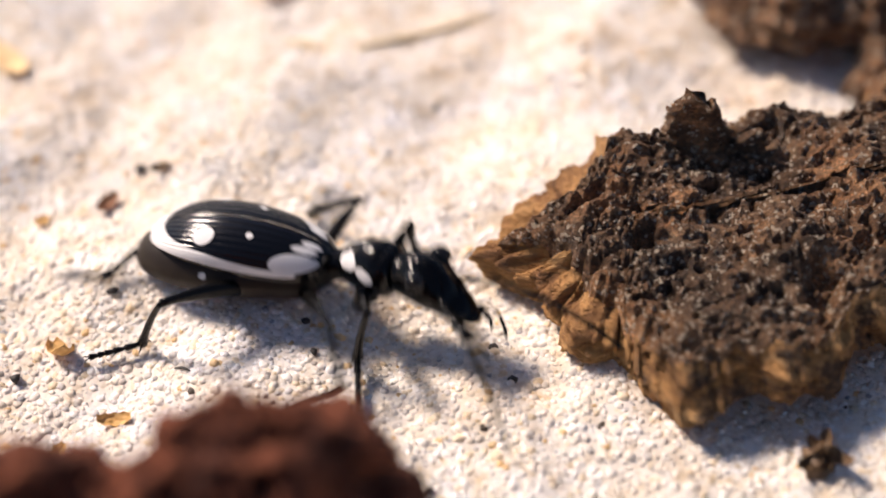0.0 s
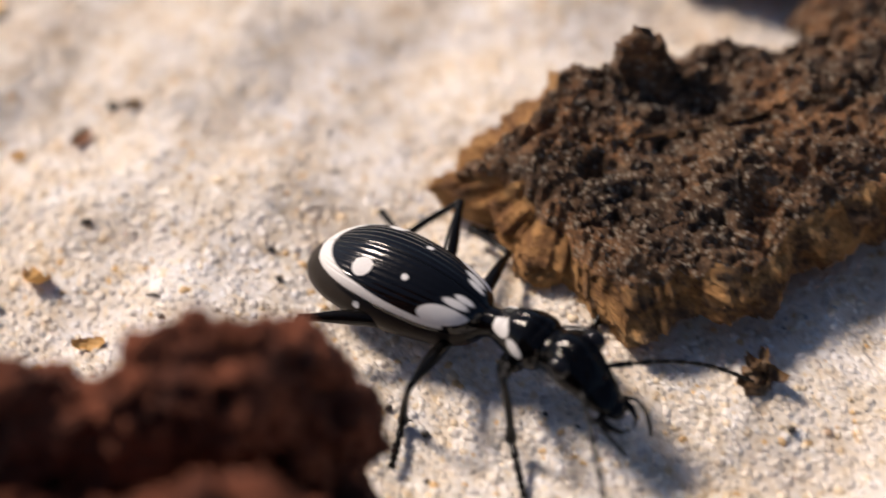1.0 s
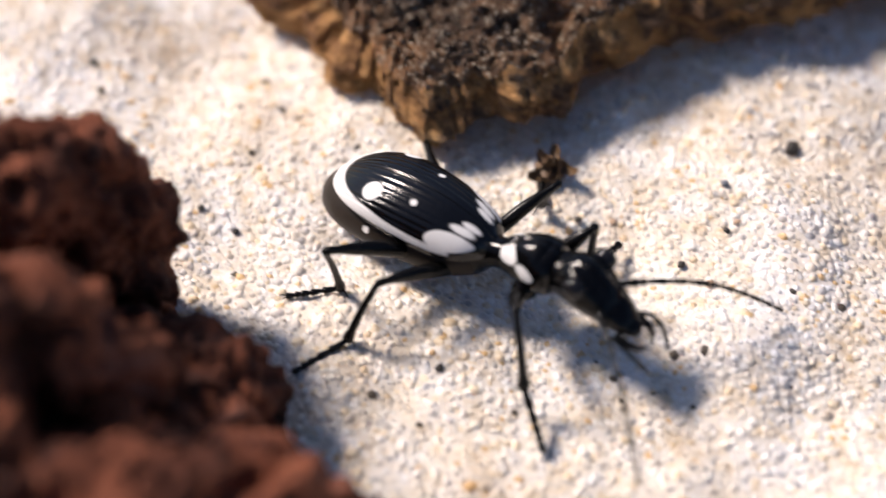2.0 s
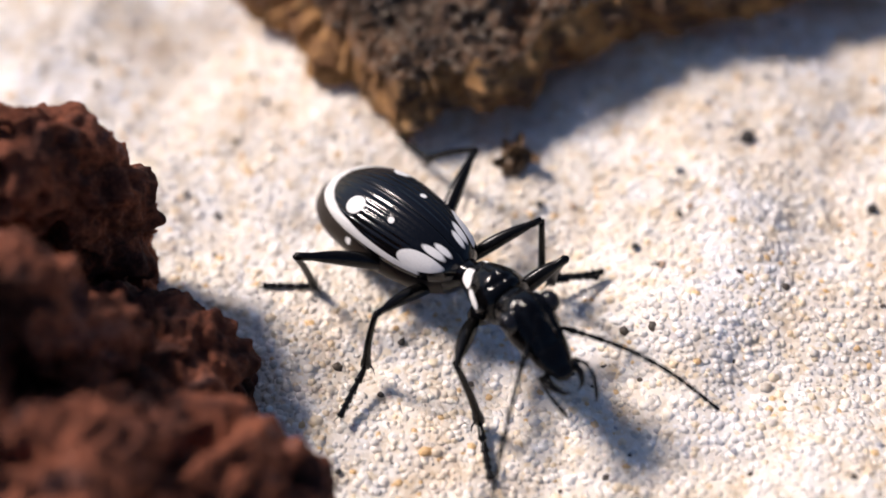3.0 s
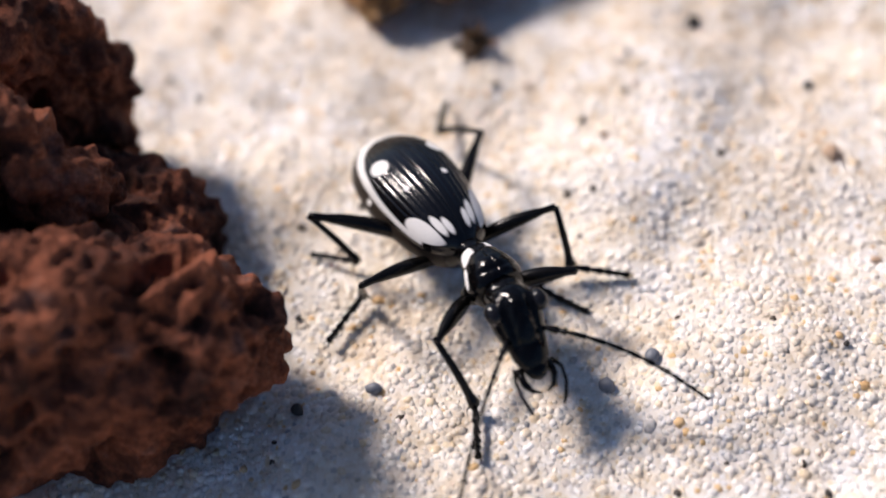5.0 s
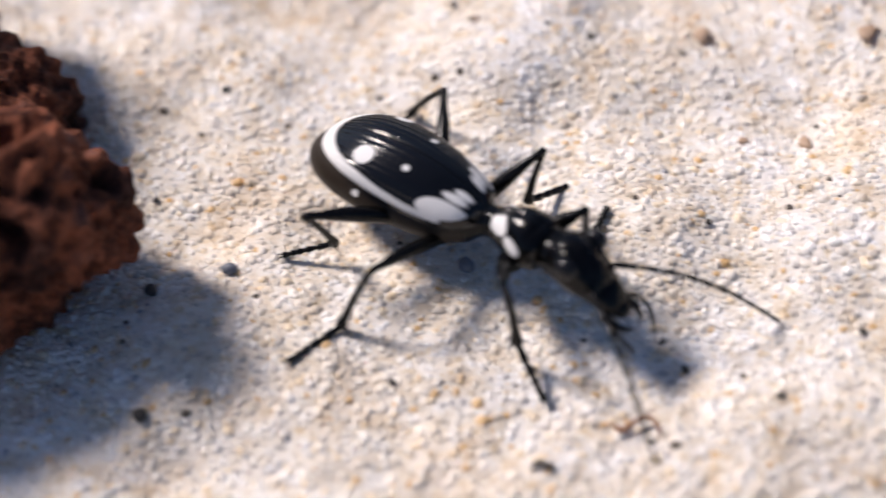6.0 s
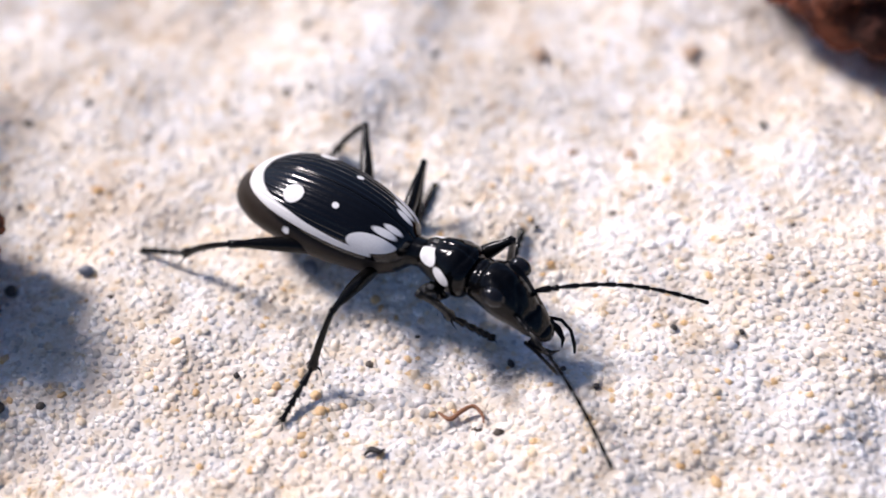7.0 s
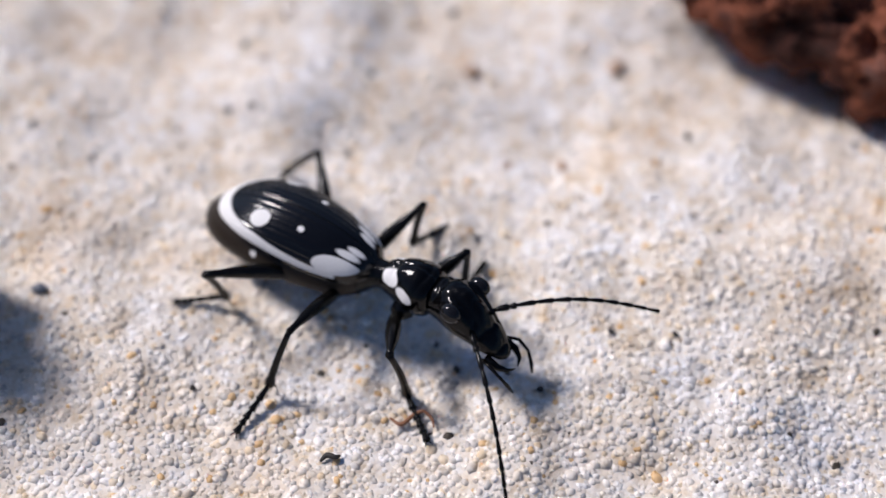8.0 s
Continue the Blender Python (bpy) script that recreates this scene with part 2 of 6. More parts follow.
def build_ground():
    lines = np.concatenate([np.linspace(-2500, -140, 24)[:-1], np.linspace(-140, 160, 376), np.linspace(160, 2500, 24)[1:]])
    n = len(lines)
    xx, yy = np.meshgrid(lines, lines, indexing="ij")
    near = np.clip((420 - np.hypot(xx, yy)) / 200, 0, 1)
    zz = sand_height(xx, yy) * near + 0.12
    verts = np.stack([xx, yy, zz], -1).reshape(-1, 3)
    faces = [(i * n + j, (i + 1) * n + j, (i + 1) * n + j + 1, i * n + j + 1) for i in range(n - 1) for j in range(n - 1)]
    ob = mesh_object("ground", verts.tolist(), faces, [M_BED])
    return tagged(ob, "pale cream coarse quartz sand ground", "sand", kind="structure")


def inside(poly, x, y):
    hit = np.zeros(x.shape, bool)
    for (x0, y0), (x1, y1) in zip(poly, poly[1:] + poly[:1]):
        cross = ((y0 > y) != (y1 > y)) & (x < (x1 - x0) * (y - y0) / (y1 - y0 + 1e-12) + x0)
        hit ^= cross
    return hit


STRIP = [(-86, 106), (-80, 8), (-45, -8), (-34, -62), (18, -74), (90, -84), (120, 4), (62, 26), (62, 40), (48, 106)]


def build_grains(step=0.59):
    rng = np.random.RandomState(3)
    gx, gy = np.meshgrid(np.arange(-90, 122, step), np.arange(-86, 108, step), indexing="ij")
    x = (gx + rng.uniform(-.5, .5, gx.shape) * step).ravel()
    y = (gy + rng.uniform(-.5, .5, gy.shape) * step).ravel()
    keep = inside(STRIP, x, y) & ~inside([(a * .9 + 2, b * .9 + 4) for a, b in BARK_PLAN], x, y)
    x, y = x[keep], y[keep]
    n = len(x)
    bm = bmesh.new()
    bmesh.ops.create_icosphere(bm, subdivisions=1, radius=1)
    bv = np.array([v.co for v in bm.verts])
    bf = np.array([[v.index for v in f.verts] for f in bm.faces])
    bm.free()
    k = len(bv)
    size = rng.lognormal(math.log(.45), .22, n).clip(.24, .72)
    pts = bv[None] * (1 + rng.uniform(-.14, .14, (n, k, 1)))
    pts = pts * (size[:, None] * rng.uniform(.72, 1.2, (n, 3)))[:, None]
    q = rng.normal(size=(n, 4))
    q /= np.linalg.norm(q, axis=1, keepdims=True)
    w, a, b, c = q.T
    rot = np.stack([1 - 2 * (b * b + c * c), 2 * (a * b - w * c), 2 * (a * c + w * b), 2 * (a * b + w * c), 1 - 2 * (a * a + c * c), 2 * (b * c - w * a),
                    2 * (a * c - w * b), 2 * (b * c + w * a), 1 - 2 * (a * a + b * b)], -1).reshape(n, 3, 3)
    pts = np.einsum("nij,nkj->nki", rot, pts)
    pts[:, :, 2] *= .58      # grains lie on their flat sides
    centre = np.stack([x, y, sand_height(x, y) + rng.uniform(-.08, .05, n)], -1)
    pts = ((pts + centre[:, None]) * MM).reshape(-1, 3)
    faces = (bf[None] + (np.arange(n) * k)[:, None, None]).reshape(-1, 3)
    me = bpy.data.meshes.new("sand_grains")
    me.vertices.add(len(pts))
    me.vertices.foreach_set("co", pts.ravel())
    me.loops.add(faces.size)
    me.loops.foreach_set("vertex_index", faces.ravel().astype(np.int32))
    me.polygons.add(len(faces))
    me.polygons.foreach_set("loop_start", np.arange(0, faces.size, 3, dtype=np.int32))
    me.polygons.foreach_set("use_smooth", np.ones(len(faces), bool))
    me.materials.append(M_GRAIN)
    me.update(calc_edges=True)
    return tagged(new("sand_grains", me), "loose rounded quartz grains, white, cream and amber", "sand", kind="stuff")


# ---- bark ----
BARK_PLAN = [(-20.8, 41.0), (-15, 36), (-12.8, 29.5), (-9, 27), (-6.6, 22.6), (-4.3, 19.8), (4.5, 20.2), (9.6, 20.8), (14, 25.2), (20, 27.4), (27, 28.6),
             (35, 29.8), (46, 32), (62, 36), (71, 45), (66, 57), (50, 62), (36, 58), (23, 54), (12, 52.5), (3, 52.3), (-6.5, 51.2), (-13.5, 46.6)]


def resampled(poly, count):
    pts = [Vector((*p, 0)) for p in poly]
    seg = [(pts[i], pts[(i + 1) % len(pts)]) for i in range(len(pts))]
    total = sum((b - a).length for a, b in seg)
    out, i, done = [], 0, 0.0
    for k in range(count):
        want = total * k / count
        while done + (seg[i][1] - seg[i][0]).length < want:
            done += (seg[i][1] - seg[i][0]).length
            i += 1
        a, b = seg[i]
        out.append(a.lerp(b, (want - done) / (b - a).length))
    return out


def fractal(p, scale, octaves=4):
    return noise.fractal(Vector(p) * scale, 0.9, 2.1, octaves)


def build_bark(name, plan, spine, top_at, count, rings, label, seed, side_mat):
    """A broken slab of bark: a rough dark crust over a paler broken side."""
    holder = new(name)
    off = Vector((seed * 31.7, seed * 11.3, 0))
    edge = resampled(plan, count)
    a, b = Vector((*spine[0], 0)), Vector((*spine[1], 0))

    def rim_in(e):
        return 1.3 + 1.8 * smooth_step(-4, -17, e.x) + 1.4 * smooth_step(43, 47, e.y) * smooth_step(4, -4, e.x) if seed == 1 else 1.6

    def top(p, s):
        q = p + off
        along = Vector((q.x * .30 + q.y * .10, q.y * .9 - q.x * .12, 0))
        crack = noise.voronoi(Vector((q.x * .16, q.y * .34, 0)) + .25 * Vector((fractal(q, .3, 2), fractal(q, .31, 2), 0)))[0]
        h = top_at(p.x, p.y) * (1 - (.36 - .26 * max(smooth_step(38, 44, p.y), smooth_step(-9, 0, p.x))) * (1 - s) ** 8)
        h += 1.7 * fractal(q, .11, 3) + .45 * (.45 - abs(fractal(along, .42, 3))) - .6 * (1 - smooth_step(.0, .2, crack[1] - crack[0]))
        h += .9 * fractal(q, .32, 3) - 1.3 * smooth_step(.18, .6, fractal(q + Vector((60, 0, 0)), .26, 2)) + .22 * fractal(along, 1.2, 3)
        h += .45 * fractal(q, 1.0, 4) + .42 * fractal(q, 2.3, 4)
        return h

    def wob(p, z):
        q = p + off + Vector((0, 0, z * 1.4))
        return 1.2 * fractal(q, .16, 3) + .55 * fractal(Vector((q.x, q.y, q.z * 1.8)), .45, 3) + .30 * fractal(q, 1.3, 3)

    verts, faces, fm = [], [], []
    inner = []
    for e in edge:
        t = max(0, min(1, (e - a).dot(b - a) / (b - a).length_squared))
        inner.append(a.lerp(b, t))
    out = [(e - c).normalized() for e, c in zip(edge, inner)]
    for r in range(rings):
        s = (r / (rings - 1)) ** 1.3 * .985
        for e, c, o in zip(edge, inner, out):
            p = e.lerp(c, s)
            p = p + o * (wob(e, 8) - rim_in(e)) * (1 - s) ** 2
            verts.append((p.x, p.y, top(p, s)))
    n = count
    faces += [(r * n + j, r * n + (j + 1) % n, (r + 1) * n + (j + 1) % n, (r + 1) * n + j) for r in range(rings - 1) for j in range(n)]
    faces.append(tuple((rings - 1) * n + j for j in range(n)))
    crust = mesh_object("crust", verts, faces, [M_BARK], holder, "dark weathered crust with fibrous ridges")
    # the broken side, from just under the crust's rim down into the sand
    rows = 30
    sv, sf = [], []
    for k in range(rows):
        u = k / (rows - 1)
        for j, (e, o) in enumerate(zip(edge, out)):
            z_top = verts[j][2] + .25
            z = z_top * (1 - u) - 1.2 * u
            flare = .7 * math.sin(math.pi * u) - rim_in(e) * (1 - smooth_step(0, .42, u)) - (2.4 + 2.6 * smooth_step(-8, 4, e.x)) * smooth_step(.45, 1, u)
            ledge = (.40 * math.sin(z * 2.1 + 3 * fractal(e + off, .08, 2)) + .22 * math.sin(z * 5.3 + 5 * fractal(e + off, .11, 3))) * (u > .1)
            p = Vector((e.x, e.y, 0)) + o * (wob(e, z + 5 * u) * smooth_step(0, .12, u) + wob(e, 8) * (1 - smooth_step(0, .12, u)) + flare + ledge)
            chunk = Vector((e.x, e.y, z * 1.5 + 7 * u)) + off
            p += o * smooth_step(0, .1, u) * (.9 * fractal(chunk, .30, 3) + .35 * fractal(chunk, .9, 3) + .15 * fractal(chunk, 2.4, 3))
            z += smooth_step(0, .15, u) * (1 - smooth_step(.5, .8, u)) * (.55 * fractal(chunk + Vector((9, 0, 0)), .4, 3) + .3 * fractal(chunk + Vector((0, 9, 0)), 1.1, 2))
            if k == 0:
                p = Vector((verts[j][0], verts[j][1], 0)) - o * .25
            sv.append((p.x, p.y, z))
    sf += [(k * n + j, (k + 1) * n + j, (k + 1) * n + (j + 1) % n, k * n + (j + 1) % n) for k in range(rows - 1) for j in range(n)]
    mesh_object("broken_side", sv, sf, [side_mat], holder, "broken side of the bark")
    return tagged(holder, label, "bark")


def splinter(parent, base, height, width, thick, lean, turn, seed):
    """A torn splinter of bark that stands up from the crust."""
    rings = []
    for i in range(40):
        u = i / 39
        w = width * (1 - .56 * u ** .9) * (1 if u < .97 else .9)
        t = thick * (1 - .6 * u)
        ring = []
        for j in range(56):
            an = 2 * math.pi * j / 56
            x = w * math.copysign(abs(math.cos(an)) ** .45, math.cos(an)) / 2
            y = t * math.copysign(abs(math.sin(an)) ** .5, math.sin(an)) / 2
            q = Vector((x * 1.2 + seed * 9, y * 1.2, u * height * .25))
            d = 1 + .30 * fractal(q, .9, 4) + .16 * fractal(q * 2.7, 1.0, 3)
            ring.append(Vector((x * d, y * d, u * height + (1.7 * fractal(Vector((x + seed, y, 0)), .7, 3) + .5 * math.copysign(1, fractal(Vector((x * 1.4 + seed, y, 2)), .6, 2))) * u ** 2)))
        rings.append(ring)
    m = Matrix.Translation(base) @ pose(0, 0, 0, lean[0], lean[1], turn)
    v, f = loft([[tuple(m @ p) for p in r] for r in rings])
    return mesh_object("splinter", v, f, [M_BARK], parent, "dark torn splinter standing up")


def top_main(x, y):
    left = smooth_step(-22, -8, x + .25 * (40 - y))
    return 3.6 + 5.2 * left + 1.5 * smooth_step(24, 40, y) + .9 * smooth_step(0, 30, x) + 3.0 * math.exp(-((x + 5) / 6.5) ** 2 - ((y - 48) / 4) ** 2)


def top_low(x, y):
    return 6.5


def top_back(x, y):
    return 8 + 2.5 * smooth_step(8, 25, x)


# ---- porous rock ----
def build_rock(name, lumps, level, label, seed, rough=1.0):
    """A pitted lump: the outer skin of several ellipsoids, roughened at several scales."""
    off = Vector((seed * 17.3, seed * 5.1, seed * 9.7))

    def rough_point(p, out):
        q = p + off
        warp = Vector((fractal(q, .25, 2), fractal(q + Vector((9, 0, 0)), .25, 2), fractal(q + Vector((0, 9, 0)), .25, 2)))
        big = 1.9 * fractal(q, .06, 3) + 1.3 * fractal(q + Vector((0, 0, 30)), .14, 3)
        knob = 2.6 * (.22 - noise.voronoi(q * .15 + .30 * warp + Vector((1, 4, 2)))[0][0] ** 2)
        # round gas holes of three sizes with sharp rims between them, thick in some places and rare in others
        thick_here = smooth_step(-.35, .35, fractal(q + Vector((70, 0, 0)), .12, 2))
        wide = -1.7 * (1 - smooth_step(.12, .52, noise.voronoi(q * .22 + .35 * warp + Vector((3, 7, 1)))[0][0])) * thick_here
        mid = -1.15 * (1 - smooth_step(.10, .55, noise.voronoi(q * .52 + .4 * warp + Vector((5, 2, 8)))[0][0])) * (.4 + .6 * thick_here)
        tiny = -.5 * (1 - smooth_step(.10, .55, noise.voronoi(q * 1.25 + .4 * warp + Vector((2, 9, 4)))[0][0]))
        hole = -3.2 * smooth_step(.16, .55, fractal(q + Vector((40, 0, 0)), .19, 2))
        grit = .75 * fractal(q, .7, 4) + .26 * fractal(q, 2.6, 3)
        return tuple(p + out * rough * (big + knob + wide + mid + tiny + hole + grit))

    pieces = []
    for lc, lr in lumps:
        bm = bmesh.new()
        bmesh.ops.create_icosphere(bm, subdivisions=level if max(lr) > 15 else level - 1, radius=1)
        skin = []
        for v in bm.verts:
            d = v.co.normalized()
            skin.append(rough_point(Vector([lc[i] + d[i] * lr[i] for i in range(3)]), Vector([d[i] / lr[i] for i in range(3)]).normalized()))
        pieces.append((skin, [[v.index for v in f.verts] for f in bm.faces]))
        bm.free()
    verts, faces = joined(pieces)
    ob = mesh_object(name, verts, faces, [M_ROCK])
    fuse = ob.modifiers.new("one skin", "REMESH")
    fuse.mode, fuse.voxel_size, fuse.use_smooth_shade = "VOXEL", .25 * MM, True
    skin = bpy.data.meshes.new_from_object(ob.evaluated_get(bpy.context.evaluated_depsgraph_get()))
    ob.modifiers.remove(fuse)
    loose, ob.data = ob.data, skin
    bpy.data.meshes.remove(loose)
    return tagged(ob, label, "rock")


build_ground()
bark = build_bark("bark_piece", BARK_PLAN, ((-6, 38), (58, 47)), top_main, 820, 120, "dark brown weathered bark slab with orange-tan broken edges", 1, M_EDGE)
splinter(bark, Vector((2.2, 48.4, 7.0)), 9.6, 8.6, 3.8, (8, -4), -6, 1)
splinter(bark, Vector((5.0, 47.4, 7.4)), 6.4, 3.0, 1.8, (4, 34), -20, 4)
BACK_PLAN = [(8.5, 89), (11.5, 75), (17.5, 69.8), (24, 70.6), (33, 67.5), (48, 69), (60, 84), (50, 104), (24, 104)]
build_bark("bark_piece", BACK_PLAN, ((22, 86), (46, 86)), top_back, 300, 46, "dark brown bark chunk lying behind the larger slab", 3, M_BARK)
build_bark("bark_piece", [(23, 64), (25.5, 59), (32, 57), (41, 60), (43, 67), (35, 71), (26, 69)], ((29, 64), (37, 64.5)), top_low, 170, 30, "small dark bark chunk wedged between two larger pieces", 6, M_BARK)
build_rock("red_rock", [((-42.0, -29.2, 9.5), (28.6, 12.2, 15.0)), ((-66, -14, 6.2), (24, 19, 19.0)), ((-34.2, -12, 2.2), (13.6, 9.6, 11.4)), ((-44, -15.5, 9), (17, 8, 20.5))], 7,
           "large reddish-brown porous rock with deep pits, lying on sand", 1)
build_rock("red_rock", [((-41.8, 2.4, 9.5), (13.4, 7.2, 20.0)), ((-58, 0, 8), (17.5, 8, 19.5)), ((-51, 0, 9), (9, 7.6, 17))], 6, "dark reddish-brown porous rock standing behind a larger one", 5)
build_rock("red_rock", [((91, -4.0, 9), (23, 17, 13)), ((99, -18.5, 8), (18, 14, 11))], 6,
           "red-brown pitted rock, dark on its shaded side", 2)


# ---- the beetle (its own space: x ahead, y to its left, z up, origin on the ground under the neck) ----
TOP = [(-19.2, 6.7), (-18.4, 7.6), (-17, 8.6), (-14, 9.95), (-11, 10.65), (-8, 10.85), (-5, 10.6), (-2.5, 9.9), (-1, 9.2), (-.2, 8.5)]
WIDE = [(-19.2, .15), (-18.7, 1.6), (-17.8, 2.8), (-16, 4.1), (-13.5, 4.95), (-10.5, 5.2), (-7, 4.95), (-4, 4.35), (-2, 3.6), (-.9, 2.7), (-.2, 1.6)]
RIM = [(-19.2, 6.5), (-17, 7.25), (-13, 7.7), (-9, 7.45), (-5, 7.1), (-2, 7.1), (-.2, 7.2)]


def blob(x, y, cx, cy, rx, ry, turn=0.0):
    """Positive inside an ellipse, in mm from its border."""
    c, s = math.cos(radians(turn)), math.sin(radians(turn))
    u, v = ((x - cx) * c + (y - cy) * s) / rx, ((y - cy) * c - (x - cx) * s) / ry
    return (1 - math.sqrt(u * u + v * v)) * min(rx, ry)


def elytron(parent, side):
    nx, na = 150, 170
    verts, mark = [], []
    for i in range(nx + 1):
        x = -19.2 + 19.0 * (1 - math.cos(math.pi * i / nx)) / 2
        w, zt, zr = .90 * curve_at(WIDE, x), curve_at(TOP, x), curve_at(RIM, x)
        for j in range(na + 1):
            an = radians(94) * j / na
            y = max(0.02, w * math.sin(an))
            z = zr + (zt - zr) * math.cos(an)
            m = max(blob(x, y, -12.5, 2.75, 1.05, .92) if side < 0 else blob(x, y, -12.6, 3.75, 1.0, .8), blob(x, y, -7.95, 2.2, .36, .30), blob(x, an * 4.2, -3.3, 4.35, 2.35, 1.25, -12),
                    blob(x, y, -2.55, 1.80, 1.25, .33, -13), blob(x, y, -2.0, 1.02, .95, .30, -10))
            fade = smooth_step(-18.5, -15.5, x) * (1 - smooth_step(-4, -1.5, x)) * (1 - smooth_step(1.05, 1.35, an)) * smooth_step(.04, .12, an)
            groove = .058 * (1 - smooth_step(-.25, .05, m)) * fade * (.5 - .5 * math.cos(an * 36.0)) ** 1.5
            seam = .10 * math.exp(-(y / .12) ** 2)
            nrm = Vector((0, math.sin(an) / max(w, .3), math.cos(an) / max(zt - zr, .3))).normalized()
            p = Vector((x, y, z)) - nrm * (groove + seam)
            verts.append((p.x, p.y * side, p.z))
            thick = .54 - .20 * smooth_step(-14, -4, x)
            band = min(thick - abs(z - zr - .62), (-3.0 - x) * .35, .5)
            tail = min(.62 - abs(math.hypot(x + 14.2, y * .78) - 4.25), -16.3 - x, (y - .6) * .8)
            mark.append(max(m, band, tail))
    k = na + 1
    faces = [(i * k + j, (i + 1) * k + j, (i + 1) * k + j + 1, i * k + j + 1) for i in range(nx) for j in range(na)]
    if side < 0:
        faces = [f[::-1] for f in faces]
    return mesh_object("wing_case", verts, faces, [M_SHELL], parent, "glossy black wing case with white spots and white rim", mark=mark)


def ring_part(name, parent, mat, sections, label="", k=40, mark_at=None, power=1.0, relief=None):
    """A skin through cross-sections (x, half width, z bottom, z top)."""
    rings, mark = [], []
    for x, w, z0, z1 in sections:
        ring = []
        for j in range(k):
            a = 2 * math.pi * j / k
            y = w * math.copysign(abs(math.cos(a)) ** power, math.cos(a))
            z = (z0 + z1) / 2 + (z1 - z0) / 2 * math.copysign(abs(math.sin(a)) ** power, math.sin(a))
            if relief and z > (z0 + z1) / 2:
                z += relief(x, y) * (z - (z0 + z1) / 2) / ((z1 - z0) / 2)
            ring.append((x, y, z))
            mark.append(mark_at(x, y, z, w) if mark_at else -1.0)
        rings.append(ring)
    v, f = loft(rings)
    return mesh_object(name, v, [q[::-1] for q in f], [mat], parent, label, mark=mark)


def sections_of(table, count):
    """Fill in cross-sections smoothly between a few given ones."""
    x0, x1 = table[0][0], table[-1][0]
    out = []
    for i in range(count + 1):
        x = x0 + (x1 - x0) * (1 - math.cos(math.pi * i / count)) / 2
        out.append((x, *(max(.03, curve_at([(r[0], r[c]) for r in table], x)) if c == 1 else curve_at([(r[0], r[c]) for r in table], x) for c in (1, 2, 3))))
    return out


def leg_piece(name, parent, v, f, label):
    return mesh_object(name, v, f, [M_LEG], parent, label)


def femur(parent, length, thick):
    xs = [i / 14 for i in range(15)]
    rad = [thick * (.50 + .5 * math.sin(math.pi * min(1, u * 1.05 + .10)) ** .8) * (1 if u < .93 else 1.05) for u in xs]
    pts = [(u * length, 0, .45 * math.sin(math.pi * u) * length / 10) for u in xs]
    return leg_piece("femur", parent, *tube(pts, rad, 14, .88), "glossy black upper leg")


def tibia(parent, length, thick, spur):
    xs = [i / 12 for i in range(13)]
    rad = [thick * (.62 + .25 * u + (.28 if u > .88 else 0)) for u in xs]
    pieces = [tube([(u * length, 0, .03 * length * math.sin(math.pi * u)) for u in xs], rad, 10)]
    for s in (1, -1):
        pieces.append(tube([(length * .95, s * thick * .6, -.1), (length * .99, s * thick * 1.6, -.35), (length * 1.02 + spur, s * thick * 2.2, -.5)], [.12, .08, .015], 6))
    for i in range(9):
        u, an = .25 + .075 * i, i * 2.1
        y, z = math.cos(an), math.sin(an)
        r = thick * .75
        pieces.append(tube([(u * length, y * r, z * r), (u * length + .28, y * (r + .28), z * (r + .28))], [.035, .008], 5))
    return leg_piece("tibia", parent, *joined(pieces), "slender black shin with small spines")


def tarsus(parent, length, thick):
    pts, rad, x = [], [], 0.0
    for part_len in (.34, .21, .16, .12, .17):
        for u, w in ((0, .5), (.25, .64), (.75, .86), (.92, 1.0), (1, .6)):
            pts.append(((x + part_len * min(u, .985)) * length, 0, 0))
            rad.append(thick * w)
        x += part_len
    foot = leg_piece("tarsus", parent, *tube(pts, rad, 9), "black jointed foot with claws")
    for s in (1, -1):
        claw = tube([(length - .08, s * .05, 0), (length + .35, s * .28, .02), (length + .6, s * .42, -.22)], [.08, .06, .012], 6)
        leg_piece("claw", foot, *claw, "tiny curved black claw")
    return foot


def antenna(parent):
    lens = [1.5, .7, 1.9, 1.8, 1.75, 1.7, 1.65, 1.6, 1.6, 1.5, 1.5]
    total = sum(lens)

    def place(s):
        u = s / total
        return Vector((s * .985, 0, 1.9 * math.sin(math.pi * u) * (1 - .15 * u)))
    s, pts, rad = 0.0, [], []
    for i, q in enumerate(lens):
        th = .38 if i < 2 else .31 - .008 * i
        for u, w in ((0, .5), (.12, .66), (.5, .85), (.85, 1.0), (.96, .8)):
            pts.append(place(s + q * u))
            rad.append(th * w)
        s += q
    pts.append(place(total))
    rad.append(.03)
    return leg_piece("antenna", parent, *tube(pts, rad, 9), "thin black beaded antenna")


beetle = new("beetle")
tagged(beetle, "black ground beetle with white-spotted, white-rimmed wing cases, walking on sand", "beetle")
for s in (-1, 1):
    elytron(beetle, s)


def belly_mark(x, y, z, w):
    return blob(x, z, -12.2, 6.1, .46, .36)


